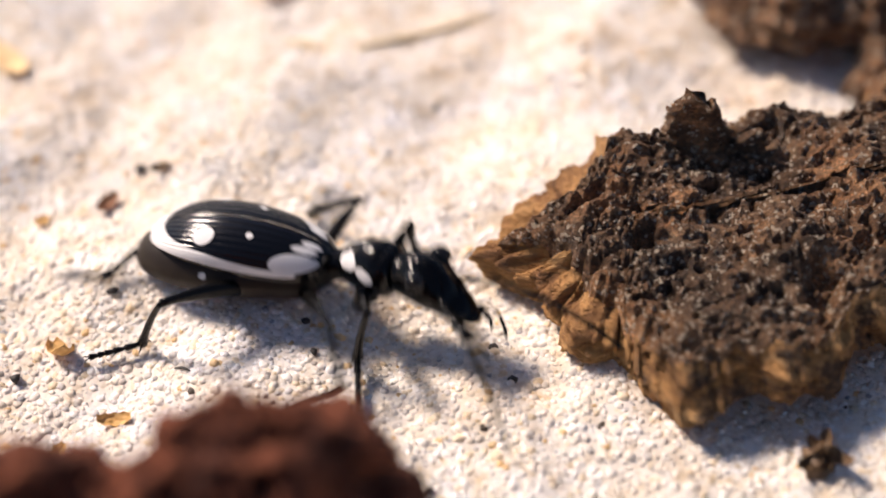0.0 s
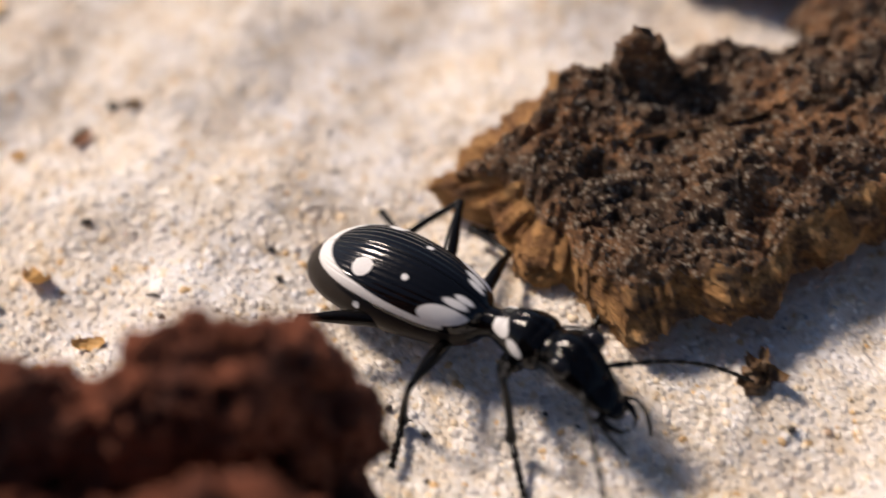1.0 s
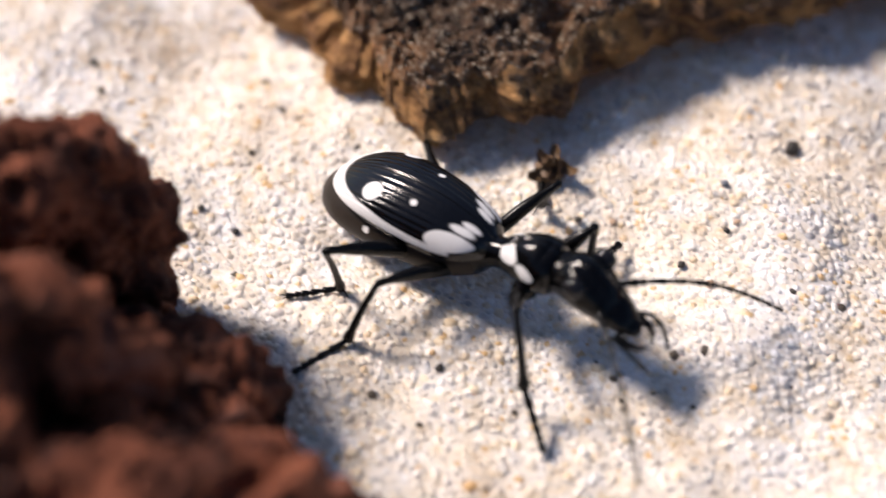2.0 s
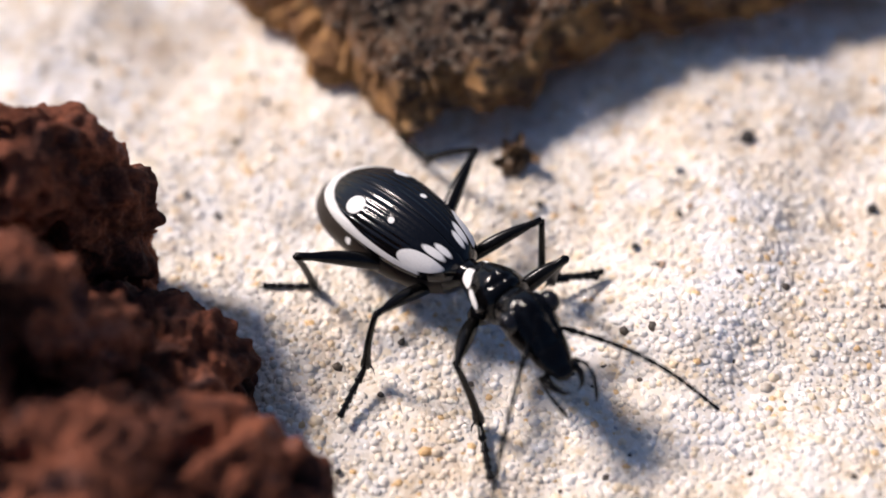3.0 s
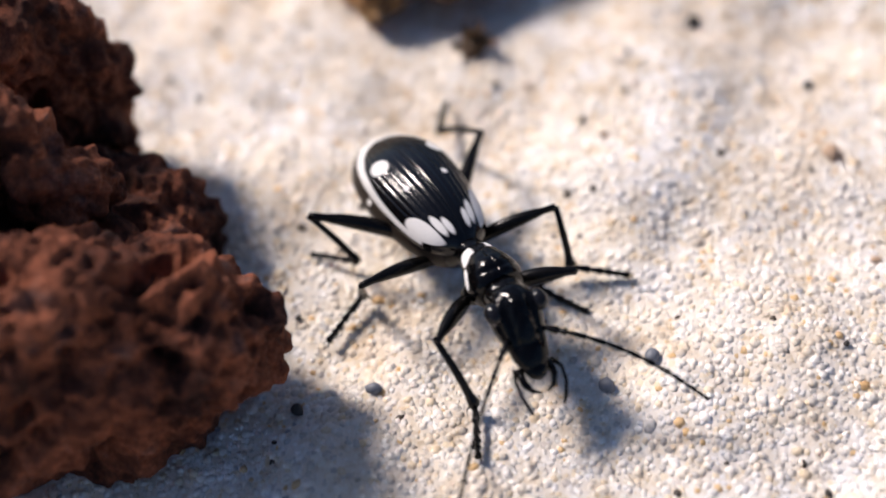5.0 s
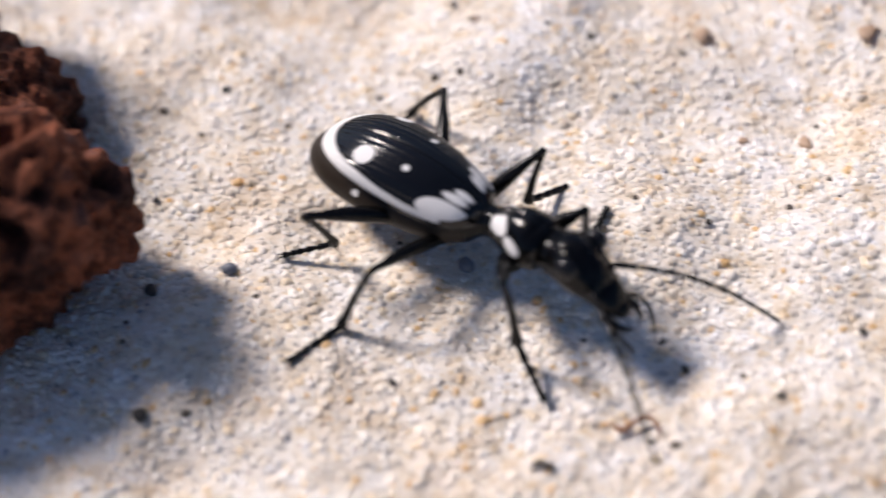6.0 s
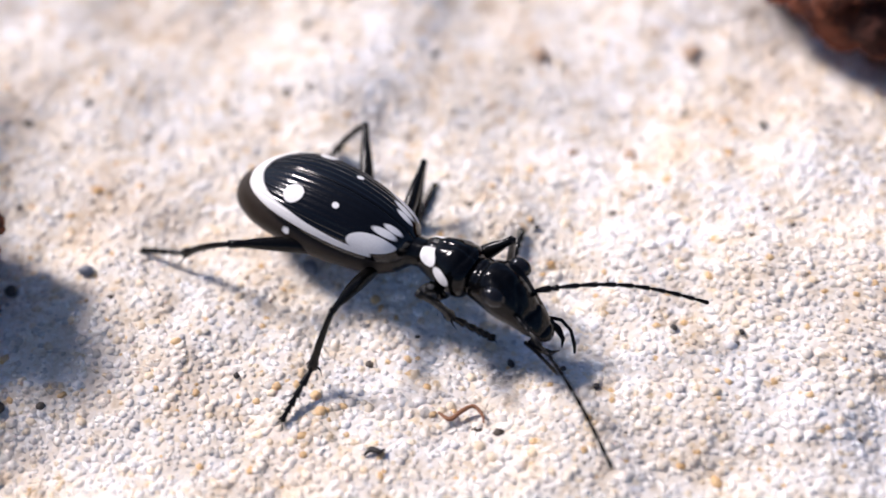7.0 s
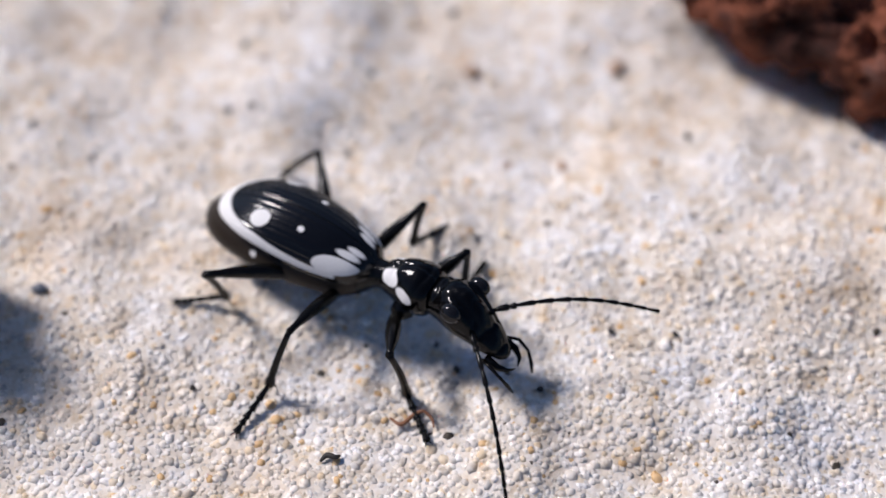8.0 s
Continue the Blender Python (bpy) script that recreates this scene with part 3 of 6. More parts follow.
ring_part("abdomen", beetle, M_BELLY, sections_of([(-20.9, .25, 3.0, 4.2), (-20.4, 1.6, 2.2, 5.2), (-19, 3.0, 1.9, 6.6), (-16.5, 4.2, 1.9, 7.6), (-13, 4.75, 2.0, 8.2),
                                                   (-9.5, 4.8, 2.2, 8.2), (-6, 4.3, 2.6, 7.9), (-3, 3.4, 2.9, 7.7), (-1.2, 2.2, 3.6, 7.6)], 60), "dark brown segmented belly", 48, belly_mark)
ring_part("waist", beetle, M_BODY, sections_of([(-3.4, 2.6, 3.0, 7.2), (-1.2, 2.2, 3.6, 8.2), (.2, 1.5, 5.2, 8.5), (1.4, 1.45, 5.6, 8.7), (2.0, 1.3, 5.8, 8.5)], 20), "black narrow waist", 28)


def pronotum_mark(x, y, z, w):
    return min(max(blob(x, z, 2.25, 8.95, 1.05, .75, 10), blob(x, z, 4.35, 8.35, 1.05, .66, -14)), (abs(y) - .7) * .6)


def brow(x, y):
    """Furrows and swellings on the crown of the head."""
    a = abs(y)
    furrow = -.34 * math.exp(-((a - 1.15) / .28) ** 2) * smooth_step(9.2, 10.6, x) * (1 - smooth_step(13.2, 14.2, x))
    seam = -.26 * math.exp(-((x - 13.7 + .25 * a) / .22) ** 2) - .22 * math.exp(-((x - 7.9) / .35) ** 2)
    ridge = .28 * math.exp(-((a - 1.85) / .3) ** 2) * math.exp(-((x - 10.4) / 1.3) ** 2)
    swell = .16 * math.exp(-(a / .7) ** 2) * smooth_step(9, 11, x) * (1 - smooth_step(12.4, 13.4, x))
    crease = -.16 * math.exp(-((x - 12.0 + .5 * math.cos(2.2 * y)) / .18) ** 2) * (1 - smooth_step(1.2, 1.9, a))
    return furrow + seam + ridge + swell + crease + .08 * fractal(Vector((x, y, 0)), .8, 3) + .035 * fractal(Vector((x, y, 4)), 2.2, 3)


def collar(x, y):
    """Middle line and wrinkles of the collar."""
    return -.16 * math.exp(-(y / .14) ** 2) - .15 * math.exp(-((x - 2.4) / .3) ** 2) + .10 * fractal(Vector((x, y, 3)), .7, 3) + .04 * fractal(Vector((x, y, 8)), 2.0, 3) - .14 * math.exp(-((x - 5.9 + .1 * y * y) / .25) ** 2)


prothorax = ring_part("prothorax", beetle, M_COLLAR, sections_of([(.9, .9, 6.6, 8.4), (1.2, 1.6, 5.9, 9.1), (2.2, 1.95, 5.3, 9.8), (3.5, 2.35, 4.9, 10.35), (4.8, 2.75, 4.8, 10.65),
                                                                 (5.9, 2.75, 5.0, 10.55), (6.7, 2.35, 5.5, 10.15), (7.1, 1.5, 6.4, 9.4)], 60), "glossy black collar with white side patches", 96, pronotum_mark, 1.0, collar)
head = ring_part("head", beetle, M_BODY, sections_of([(6.3, 1.7, 6.2, 9.4), (7.2, 2.1, 5.8, 10.0), (8.3, 2.3, 5.6, 10.5), (9.5, 2.55, 5.4, 10.75), (10.6, 2.6, 5.2, 10.6), (11.6, 2.35, 5.0, 10.0),
                                                     (12.6, 2.05, 4.8, 9.1), (13.5, 1.85, 4.6, 8.1), (14.2, 1.6, 4.6, 7.3), (14.8, 1.25, 4.7, 6.6), (15.2, .8, 5.0, 6.0)], 90), "glossy black head", 96, None, 1.0, brow)
ring_part("labrum", head, M_BODY, sections_of([(14.1, 1.3, 4.7, 6.4), (14.9, 1.2, 4.6, 6.2), (15.5, .9, 4.6, 5.8), (15.8, .4, 4.7, 5.4)], 14), "rounded black upper lip", 28)
for s in (-1, 1):
    hip = [(4.4, s * 1.0, 6.0), (4.0, s * 1.6, 5.5), (3.7, s * 2.0, 5.0), (3.6, s * 2.15, 4.5)]
    mesh_object("hip", *tube(hip, [1.1, 1.25, 1.05, .55], 14), [M_BODY], prothorax, "rounded black hip of the front leg")
    bm = bmesh.new()
    bmesh.ops.create_uvsphere(bm, u_segments=28, v_segments=18, radius=1)
    v = [(10.3 + q.co.x * 1.2, s * 2.3 + q.co.y * .88, 9.4 + q.co.z * 1.0) for q in bm.verts]
    f = [[q.index for q in w.verts] for w in bm.faces]
    bm.free()
    mesh_object("eye", v, f, [M_EYE], head, "glossy black bulging eye")
    jaw = [(14.2, s * 1.5, 4.9), (15.6, s * 1.55, 4.6), (16.5, s * 1.05, 4.3), (16.9, s * .2, 4.1)]
    mesh_object("mandible", *tube(jaw, [.55, .45, .28, .06], 10, .8), [M_BODY], head, "black curved jaw")
    palp = [(14.0, s * 1.9, 4.9), (15.4, s * 2.35, 5.1), (16.6, s * 2.3, 4.4), (17.4, s * 1.9, 3.2), (17.7, s * 1.6, 2.4)]
    mesh_object("palp", *tube(palp, [.2, .19, .17, .21, .12], 8), [M_LEG], head, "thin black jointed feeler by the mouth")

# ---- loose bits on the sand ----
M_STRAW = make_plain("dry straw", (.80, .60, .30), (.88, .76, .52))
M_AMBER = make_plain("amber flake", (.62, .30, .06), (.80, .55, .22))
M_CRUMB = make_plain("brown crumb", (.045, .026, .014), (.24, .14, .06), 900)
M_FLECK = make_plain("reddish brown fleck", (.16, .06, .025), (.34, .16, .07))
M_RUST = make_plain("faded rusty crumb", (.38, .24, .15), (.56, .42, .29))
M_GREY = make_plain("blue-grey pebble", (.09, .10, .125), (.24, .255, .29), 900, .5)
M_BLACK = make_plain("black bit", (.012, .011, .010), (.06, .05, .04))
M_PETAL = make_plain("pale orange petal", (.80, .50, .20), (.88, .68, .38))


def on_sand(x, y):
    return float(sand_height(np.float64(x), np.float64(y)))


def pebble(name, x, y, size, mat, label, category, seed, squash=.75, level=2, sharp=.3):
    bm = bmesh.new()
    bmesh.ops.create_icosphere(bm, subdivisions=level, radius=1)
    rng = random.Random(seed)
    stretch = (rng.uniform(.8, 1.25), rng.uniform(.7, 1.1), squash)
    turn = rng.uniform(0, 6.28)
    verts = []
    for v in bm.verts:
        d = 1 + sharp * fractal(v.co + Vector((seed * 3.1, 0, 0)), 1.1, 3)
        a, b, c = (v.co[i] * stretch[i] * size * d for i in range(3))
        verts.append((a * math.cos(turn) - b * math.sin(turn), a * math.sin(turn) + b * math.cos(turn), c))
    faces = [[v.index for v in f.verts] for f in bm.faces]
    bm.free()
    ob = mesh_object(name, verts, faces, [mat])
    ob.location = (x * MM, y * MM, (on_sand(x, y) + .25 + size * squash * .5) * MM)
    return tagged(ob, label, category)


def flake(name, x, y, long, wide, bend, turn, mat, label, category, seed, tilt=(12, 8)):
    """A thin dry flake with thickness, an uneven border and a curl."""
    n, k = 14, 9
    grid = []
    for i in range(n + 1):
        u = i / n
        w = wide * (math.sin(math.pi * (.08 + .84 * u)) ** .7) * (1 + .35 * fractal(Vector((u * 5, seed, 0)), .8, 2))
        for j in range(k + 1):
            v = 2 * j / k - 1
            grid.append(Vector(((u - .5) * long, v * w / 2, bend * ((u - .5) ** 2 * 4 + .5 * v * v) + .25 * fractal(Vector((u * 4, v * 2, seed)), 1, 2))))
    thick = .14
    verts = [tuple(p) for p in grid] + [(p.x, p.y, p.z - thick) for p in grid]
    m, o = k + 1, (n + 1) * (k + 1)
    faces = [(i * m + j, (i + 1) * m + j, (i + 1) * m + j + 1, i * m + j + 1) for i in range(n) for j in range(k)]
    faces += [tuple(q + o for q in f[::-1]) for f in faces]
    rim = [i * m for i in range(n + 1)] + [n * m + j for j in range(1, m)] + [i * m + k for i in range(n - 1, -1, -1)] + list(range(k - 1, 0, -1))
    faces += [(a, a + o, b + o, b)[::-1] for a, b in zip(rim, rim[1:] + rim[:1])]
    ob = mesh_object(name, verts, faces, [mat])
    ob.matrix_world = pose(x * MM, y * MM, (on_sand(x, y) + .55) * MM, tilt[0], tilt[1], turn)
    return tagged(ob, label, category)


def strand(name, points, radii, mat, label, category):
    """A thin fibre through points (x, y, height over the sand)."""
    fine = []
    rad = []
    for i in range(len(points) - 1):
        for s in range(6):
            t = s / 6
            pr = [points[max(0, min(len(points) - 1, i + d))] for d in (-1, 0, 1, 2)]
            q = [.5 * ((2 * pr[1][c]) + (pr[2][c] - pr[0][c]) * t + (2 * pr[0][c] - 5 * pr[1][c] + 4 * pr[2][c] - pr[3][c]) * t * t
                       + (3 * pr[1][c] - pr[0][c] - 3 * pr[2][c] + pr[3][c]) * t ** 3) for c in range(3)]
            fine.append(q)
            rad.append(radii[i] * (1 - t) + radii[i + 1] * t)
    fine.append(list(points[-1]))
    rad.append(radii[-1])
    cx, cy = points[0][0], points[0][1]
    base = on_sand(cx, cy)
    v, f = tube([(p[0] - cx, p[1] - cy, p[2] + on_sand(p[0], p[1]) - base) for p in fine], rad, 9)
    ob = mesh_object(name, v, f, [mat])
    ob.location = (cx * MM, cy * MM, base * MM)
    return tagged(ob, label, category)


def build_debris():
    # a crumb of dried plant: several curled brown flakes and a core
    crumb = tagged(new("plant_crumb"), "curled dry brown plant crumb lying on sand", "plant debris")
    crumb.location = (7.6 * MM, 13.9 * MM, on_sand(7.6, 13.9) * MM)
    core = pebble("core", 0, 0, 1.25, M_CRUMB, "", "", 5, .7, 3, .8)
    core.parent, core.location = crumb, (0, 0, .8 * MM)
    for i, (a, b, c, w, t) in enumerate([(-1.4, -.3, 1.0, 2.6, 20), (.6, .8, 1.6, 2.8, 70), (1.5, -.2, 1.2, 2.6, 140), (.2, -1.0, .9, 2.4, 200), (-.4, .4, 2.0, 2.0, 310)]):
        leaf = flake("leaf_scrap", 0, 0, w, 1.3, 1.0, t, M_CRUMB, "", "", 20 + i)
        leaf.parent = crumb
        leaf.matrix_world = crumb.matrix_world
        leaf.matrix_basis = pose(a * MM, b * MM, c * MM, 25 * math.cos(i * 2), 30 * math.sin(i * 3), t)
    flake("petal_scrap", -62.6, 35.4, 3.6, 2.4, .9, 130, M_AMBER, "small crumpled orange-yellow petal scrap on sand", "petal", 3, (30, 25))
    flake("petal_scrap", -57.0, 26.8, 3.2, 1.5, .5, 5, M_AMBER, "small amber flake beside the red rock", "petal", 4)
    flake("petal_scrap", -62.1, 23.6, 2.0, 1.2, .4, 60, M_AMBER, "small amber flake beside the red rock", "petal", 5)
    flake("petal_scrap", -72.2, 82.2, 7.5, 3.6, .5, 125, M_PETAL, "pale orange dry petal lying on sand", "petal", 6, (4, -3))
    flake("leaf_scrap", -59.3, 57.3, 3.4, 1.5, .6, 60, M_FLECK, "small reddish-brown dry leaf scrap on sand", "leaf", 7)
    flake("leaf_scrap", -40.3, 91.5, 5.0, 3.0, .6, 10, M_FLECK, "brown dry leaf scrap on sand", "leaf", 8)
    flake("leaf_scrap", -66.1, 55.4, 1.6, 1.2, .3, 30, M_AMBER, "tiny orange dry flake on sand", "leaf", 9)
    flake("leaf_scrap", -53.5, 61.0, 2.2, 1.2, .4, 20, M_CRUMB, "tiny dark dry flake on sand", "leaf", 10)
    strand("straw", [(-31, 79.4, .3), (-25.5, 81.0, .45), (-20.0, 82.6, .4), (-14.6, 85.4, .3)], [.3, .5, .45, .2], M_STRAW, "pale yellow dry straw lying on sand", "straw")
    strand("straw", [(-39.2, 82.4, .3), (-37.2, 81.6, .4), (-35.6, 80.6, .3)], [.3, .5, .3], M_STRAW, "short pale yellow straw piece on sand", "straw")
    strand("fibre", [(26.9, -53.1, .5), (27.9, -54.0, .7), (29.2, -53.3, 1.0), (30.3, -53.0, 1.1), (31.0, -54.0, .9), (31.0, -54.9, .6)], [.10, .24, .24, .2, .17, .08],
           M_FLECK, "curled reddish-brown plant fibre on sand", "fibre")
    strand("twig_bit", [(19.4, -56.9, .4), (20.1, -56.5, .7), (20.9, -56.9, .7), (21.4, -56.6, .4)], [.12, .3, .28, .1], M_BLACK, "tiny dark twig bit on sand", "twig")
    strand("twig_bit", [(-51.2, 31.7, .4), (-50.4, 31.3, .5), (-49.6, 30.7, .4)], [.08, .16, .06], M_BLACK, "tiny dark twig bit on sand", "twig")
    for i, (x, y, size) in enumerate([(44.3, -7.4, 1.25), (60.8, -10.6, 1.3), (51.4, -23.2, .9), (20.5, -2.0, .5), (45.3, -22.0, .6), (13.0, 7.7, .42), (24.8, 4.8, .4)]):
        pebble("crumb", x, y, size * .85, M_RUST, "small faded rusty brown crumb on sand", "crumb", 40 + i, .34, 2, .9)["group"] = "rusty crumbs on the sand"
    for i, (x, y, size) in enumerate([(20.9, -31.4, .85), (16.1, -33.7, .85), (-6.6, -31.6, .72), (24.6, 9.4, .45), (-14.2, -33.0, .7), (-15.0, -47.0, .8)]):
        pebble("pebble", x, y, size, M_GREY if i < 2 else M_BLACK if i > 3 else M_GREY, "small smooth blue-grey pebble on sand" if i < 4 else "small dark pebble on sand", "pebble", 60 + i)["group"] = "pebbles on the sand"
    for i, (x, y, size) in enumerate([(33.1, 14.2, .95), (9.5, 8.1, .5), (23.6, 4.0, .42), (18.4, 1.0, .4), (20.2, -1.9, .3), (43.9, 3.2, .7), (34.7, -47.6, .5), (42.2, -52.7, .45),
                                      (50.9, -47.3, .4), (57.3, -48.9, .45), (8.0, -46.4, .4), (-66.8, 33.0, .8), (-55.8, 61.9, .7), (-57.7, 42.4, .6), (-37.7, 32.3, .5),
                                      (-38.4, 36.5, .45), (-24.6, 12.0, .4), (-27.9, 15.1, .4), (-6.6, -7.8, .4), (-13.8, -21.7, .45), (39.7, -32.6, .4), (65.8, -23.0, .5)]):
        pebble("dark_speck", x, y, size, M_BLACK, "tiny black mineral speck on sand", "speck", 80 + i, .7, 1, .5)["group"] = "black specks on the sand"


build_debris()


build_grains()

def aim(x, y, z, bearing, rise):
    """A pose at x, y, z (mm) whose x axis points along a bearing and a rise, in degrees."""
    return pose(x * MM, y * MM, z * MM, 0, -rise, bearing)


def at(x, y, z, roll, pitch, yaw):
    return pose(x * MM, y * MM, z * MM, roll, pitch, yaw)


LEG_SIZES = [(7.27, 7.81, 6.03), (9.27, 6.77, 6.0), (11.91, 7.64, 5.32)]      # front, middle, hind: thigh, shin, foot
THICK = [(.92, .52, .44), (.78, .48, .42), (.88, .46, .38)]


def build_leg(kind):
    a, b, c = LEG_SIZES[kind]
    ta, tb, tc = THICK[kind]
    return femur(beetle, a, ta), tibia(beetle, b, tb, .5), tarsus(beetle, c, tc)


right_front, right_middle, right_hind = build_leg(0), build_leg(1), build_leg(2)
left_front, left_middle, left_hind = build_leg(0), build_leg(1), build_leg(2)
left_antenna, right_antenna = antenna(beetle), antenna(beetle)


def motions():
    walk(beetle, [
        (0, at(-35.4, 38.53, -1.21, -4.6, 1.95, -19.65)),
        (0.2, at(-33.51, 29.56, 0.35, -4.17, -0.85, -39.23)),
        (0.5, at(-33.67, 29.52, 0.16, -6.43, -0.12, -39.03)),
        (0.7, at(-28.49, 28.85, -0.83, -3.38, 1.87, -39.79)),
        (1, at(-17.81, 19.26, -0.46, 0, 0.41, -38.91)),
        (1.2, at(-18.3, 18.28, -0.45, -3.37, 1.65, -40.24)),
        (1.5, at(-7.28, 5.6, -0.15, -7.78, -6.58, -51.03)),
        (1.8, at(-1.52, 1.83, -0.62, -6.44, -3.64, -45.21)),
        (2, at(0.02, -0.06, -0.52, -3.1, -3.82, -44.91)),
        (2.2, at(-0.46, -1.94, -0.52, -3.52, -2.93, -49.55)),
        (2.5, at(-0.29, -3.68, -0.33, -3.23, -2.81, -50.62)),
        (2.75, at(0.02, -4.92, 0.04, -2.71, -2.75, -51.04)),
        (2.85, at(0.16, -5.36, 0.21, -2.46, -2.73, -51.16)),
        (3, at(0.36, -5.93, 0.49, -2.11, -2.71, -51.31)),
        (3.12, at(0.52, -6.32, 0.7, -1.85, -2.7, -51.46)),
        (3.25, at(0.65, -6.67, 0.91, -1.62, -2.69, -51.68)),
        (3.5, at(0.77, -7.1, 1.21, -1.41, -2.68, -52.38)),
        (3.75, at(0.62, -7.26, 1.42, -1.86, -3.42, -53.84)),
        (4, at(0.21, -7.45, 1.53, -2.65, -4.16, -56.71)),
        (4.2, at(-1.23, -8.61, 1.38, -3.27, -3.7, -63.71)),
        (4.5, at(-0.22, -12.45, 1.13, -3.12, -3.33, -63.65)),
        (4.75, at(1.73, -17.09, 0.9, -2.88, -3.13, -63.49)),
        (5, at(4.09, -21.87, 0.72, -2.63, -2.87, -63.22)),
        (5.3, at(6.68, -26.24, 0.63, -2.48, -2.24, -62.7)),
        (5.5, at(8.13, -27.89, 0.92, -4.55, 0.56, -60.3)),
        (5.8, at(12.47, -33.15, 0.73, -4.77, -2.47, -56.2)),
        (6, at(17.8, -34.2, -0.26, -5.9, 1.51, -42.92)),
        (6.2, at(17.69, -34.92, 0.08, -5.64, 0.73, -41.97)),
        (6.5, at(18.72, -36, 0.59, -5.78, 0.79, -41.45)),
        (6.7, at(22.13, -37.96, 0.74, -5.89, 0.17, -42.11)),
        (7, at(25.96, -38.81, 0.06, -4.7, 3.12, -39.06)),
        (7.2, at(27.33, -40.36, 0.2, -5.05, 1.3, -41.28)),
        (7.5, at(27.28, -40.51, 0.12, -5.63, 1.26, -41.58)),
        (7.75, at(27.33, -40.49, 0.06, -5.36, 1.03, -41.71)),
        (8, at(27.42, -40.45, 0.01, -4.9, 0.68, -41.82))])
    walk(prothorax, [
        (0, at(0.92, 0.01, -0.07, 0, -7.07, -9.66)),
        (0.2, at(-0.61, -0.01, 0.11, 0, 4.75, 0.21)),
        (0.5, at(-0.01, 0.15, 0, 0, 0.13, -8.46)),
        (0.7, at(-0.79, -0.12, 0.15, 0, 6.21, 3.86)),
        (1, at(-0.32, 0.04, 0.05, 0, 2.51, -1.83)),
        (1.2, at(0.16, 0, -0.02, 0, -1.27, -0.22)),
        (1.5, at(0.64, 0.03, -0.06, 0, -4.9, -4.91)),
        (1.8, at(0.15, -0.12, -0.02, 0, -1.06, 7.86)),
        (2, at(0.31, -0.08, -0.03, 0, -2.33, 6.88)),
        (2.2, at(0.83, 0.01, -0.07, 0, -6.41, -4.36)),
        (2.5, at(0.83, 0.02, -0.07, 0, -6.35, -5.82)),
        (2.75, at(0.81, 0.02, -0.06, 0, -6.2, -6.92)),
        (2.85, at(0.79, 0.03, -0.06, 0, -6.11, -7.34)),
        (3, at(0.77, 0.03, -0.06, 0, -5.94, -7.98)),
        (3.12, at(0.75, 0.04, -0.06, 0, -5.78, -8.5)),
        (3.25, at(0.73, 0.04, -0.06, 0, -5.58, -9.09)),
        (3.5, at(0.67, 0.06, -0.06, 0, -5.11, -10.32)),
        (3.75, at(0.3, 0.12, -0.03, 0, -2.22, -9.83)),
        (4, at(-0.04, 0.18, 0.01, 0, 0.4, -10.02)),
        (4.2, at(-0.04, 0.22, 0.01, 0, 0.51, -11.81)),
        (4.5, at(-0.06, 0.2, 0.01, 0, 0.57, -10.63)),
        (4.75, at(-0.06, 0.15, 0.01, 0, 0.52, -8.34)),
        (5, at(-0.03, 0.09, 0.01, 0, 0.3, -5.14)),
        (5.3, at(0.04, 0.01, 0, 0, -0.28, -0.54)),
        (5.5, at(0.23, -0.06, -0.03, 0, -1.72, 4.72)),
        (5.8, at(0.14, -0.08, -0.02, 0, -1.08, 5.13)),
        (6, at(-0.04, 0.01, 0.01, 0, 0.3, -0.47)),
        (6.2, at(0.02, 0.01, 0, 0, -0.14, -0.32)),
        (6.5, at(0.39, 0.03, -0.04, 0, -2.99, -2.55)),
        (6.7, at(0.3, 0.03, -0.03, 0, -2.28, -2.75)),
        (7, at(-0.01, 0.02, 0, 0, 0.1, -0.98)),
        (7.2, at(-0.16, -0.04, 0.02, 0, 1.24, 2.21)),
        (7.5, at(0.08, -0.03, -0.01, 0, -0.62, 2.08)),
        (7.75, at(0.16, -0.03, -0.02, 0, -1.26, 1.86)),
        (8, at(0.23, -0.02, -0.03, 0, -1.8, 1.42))])
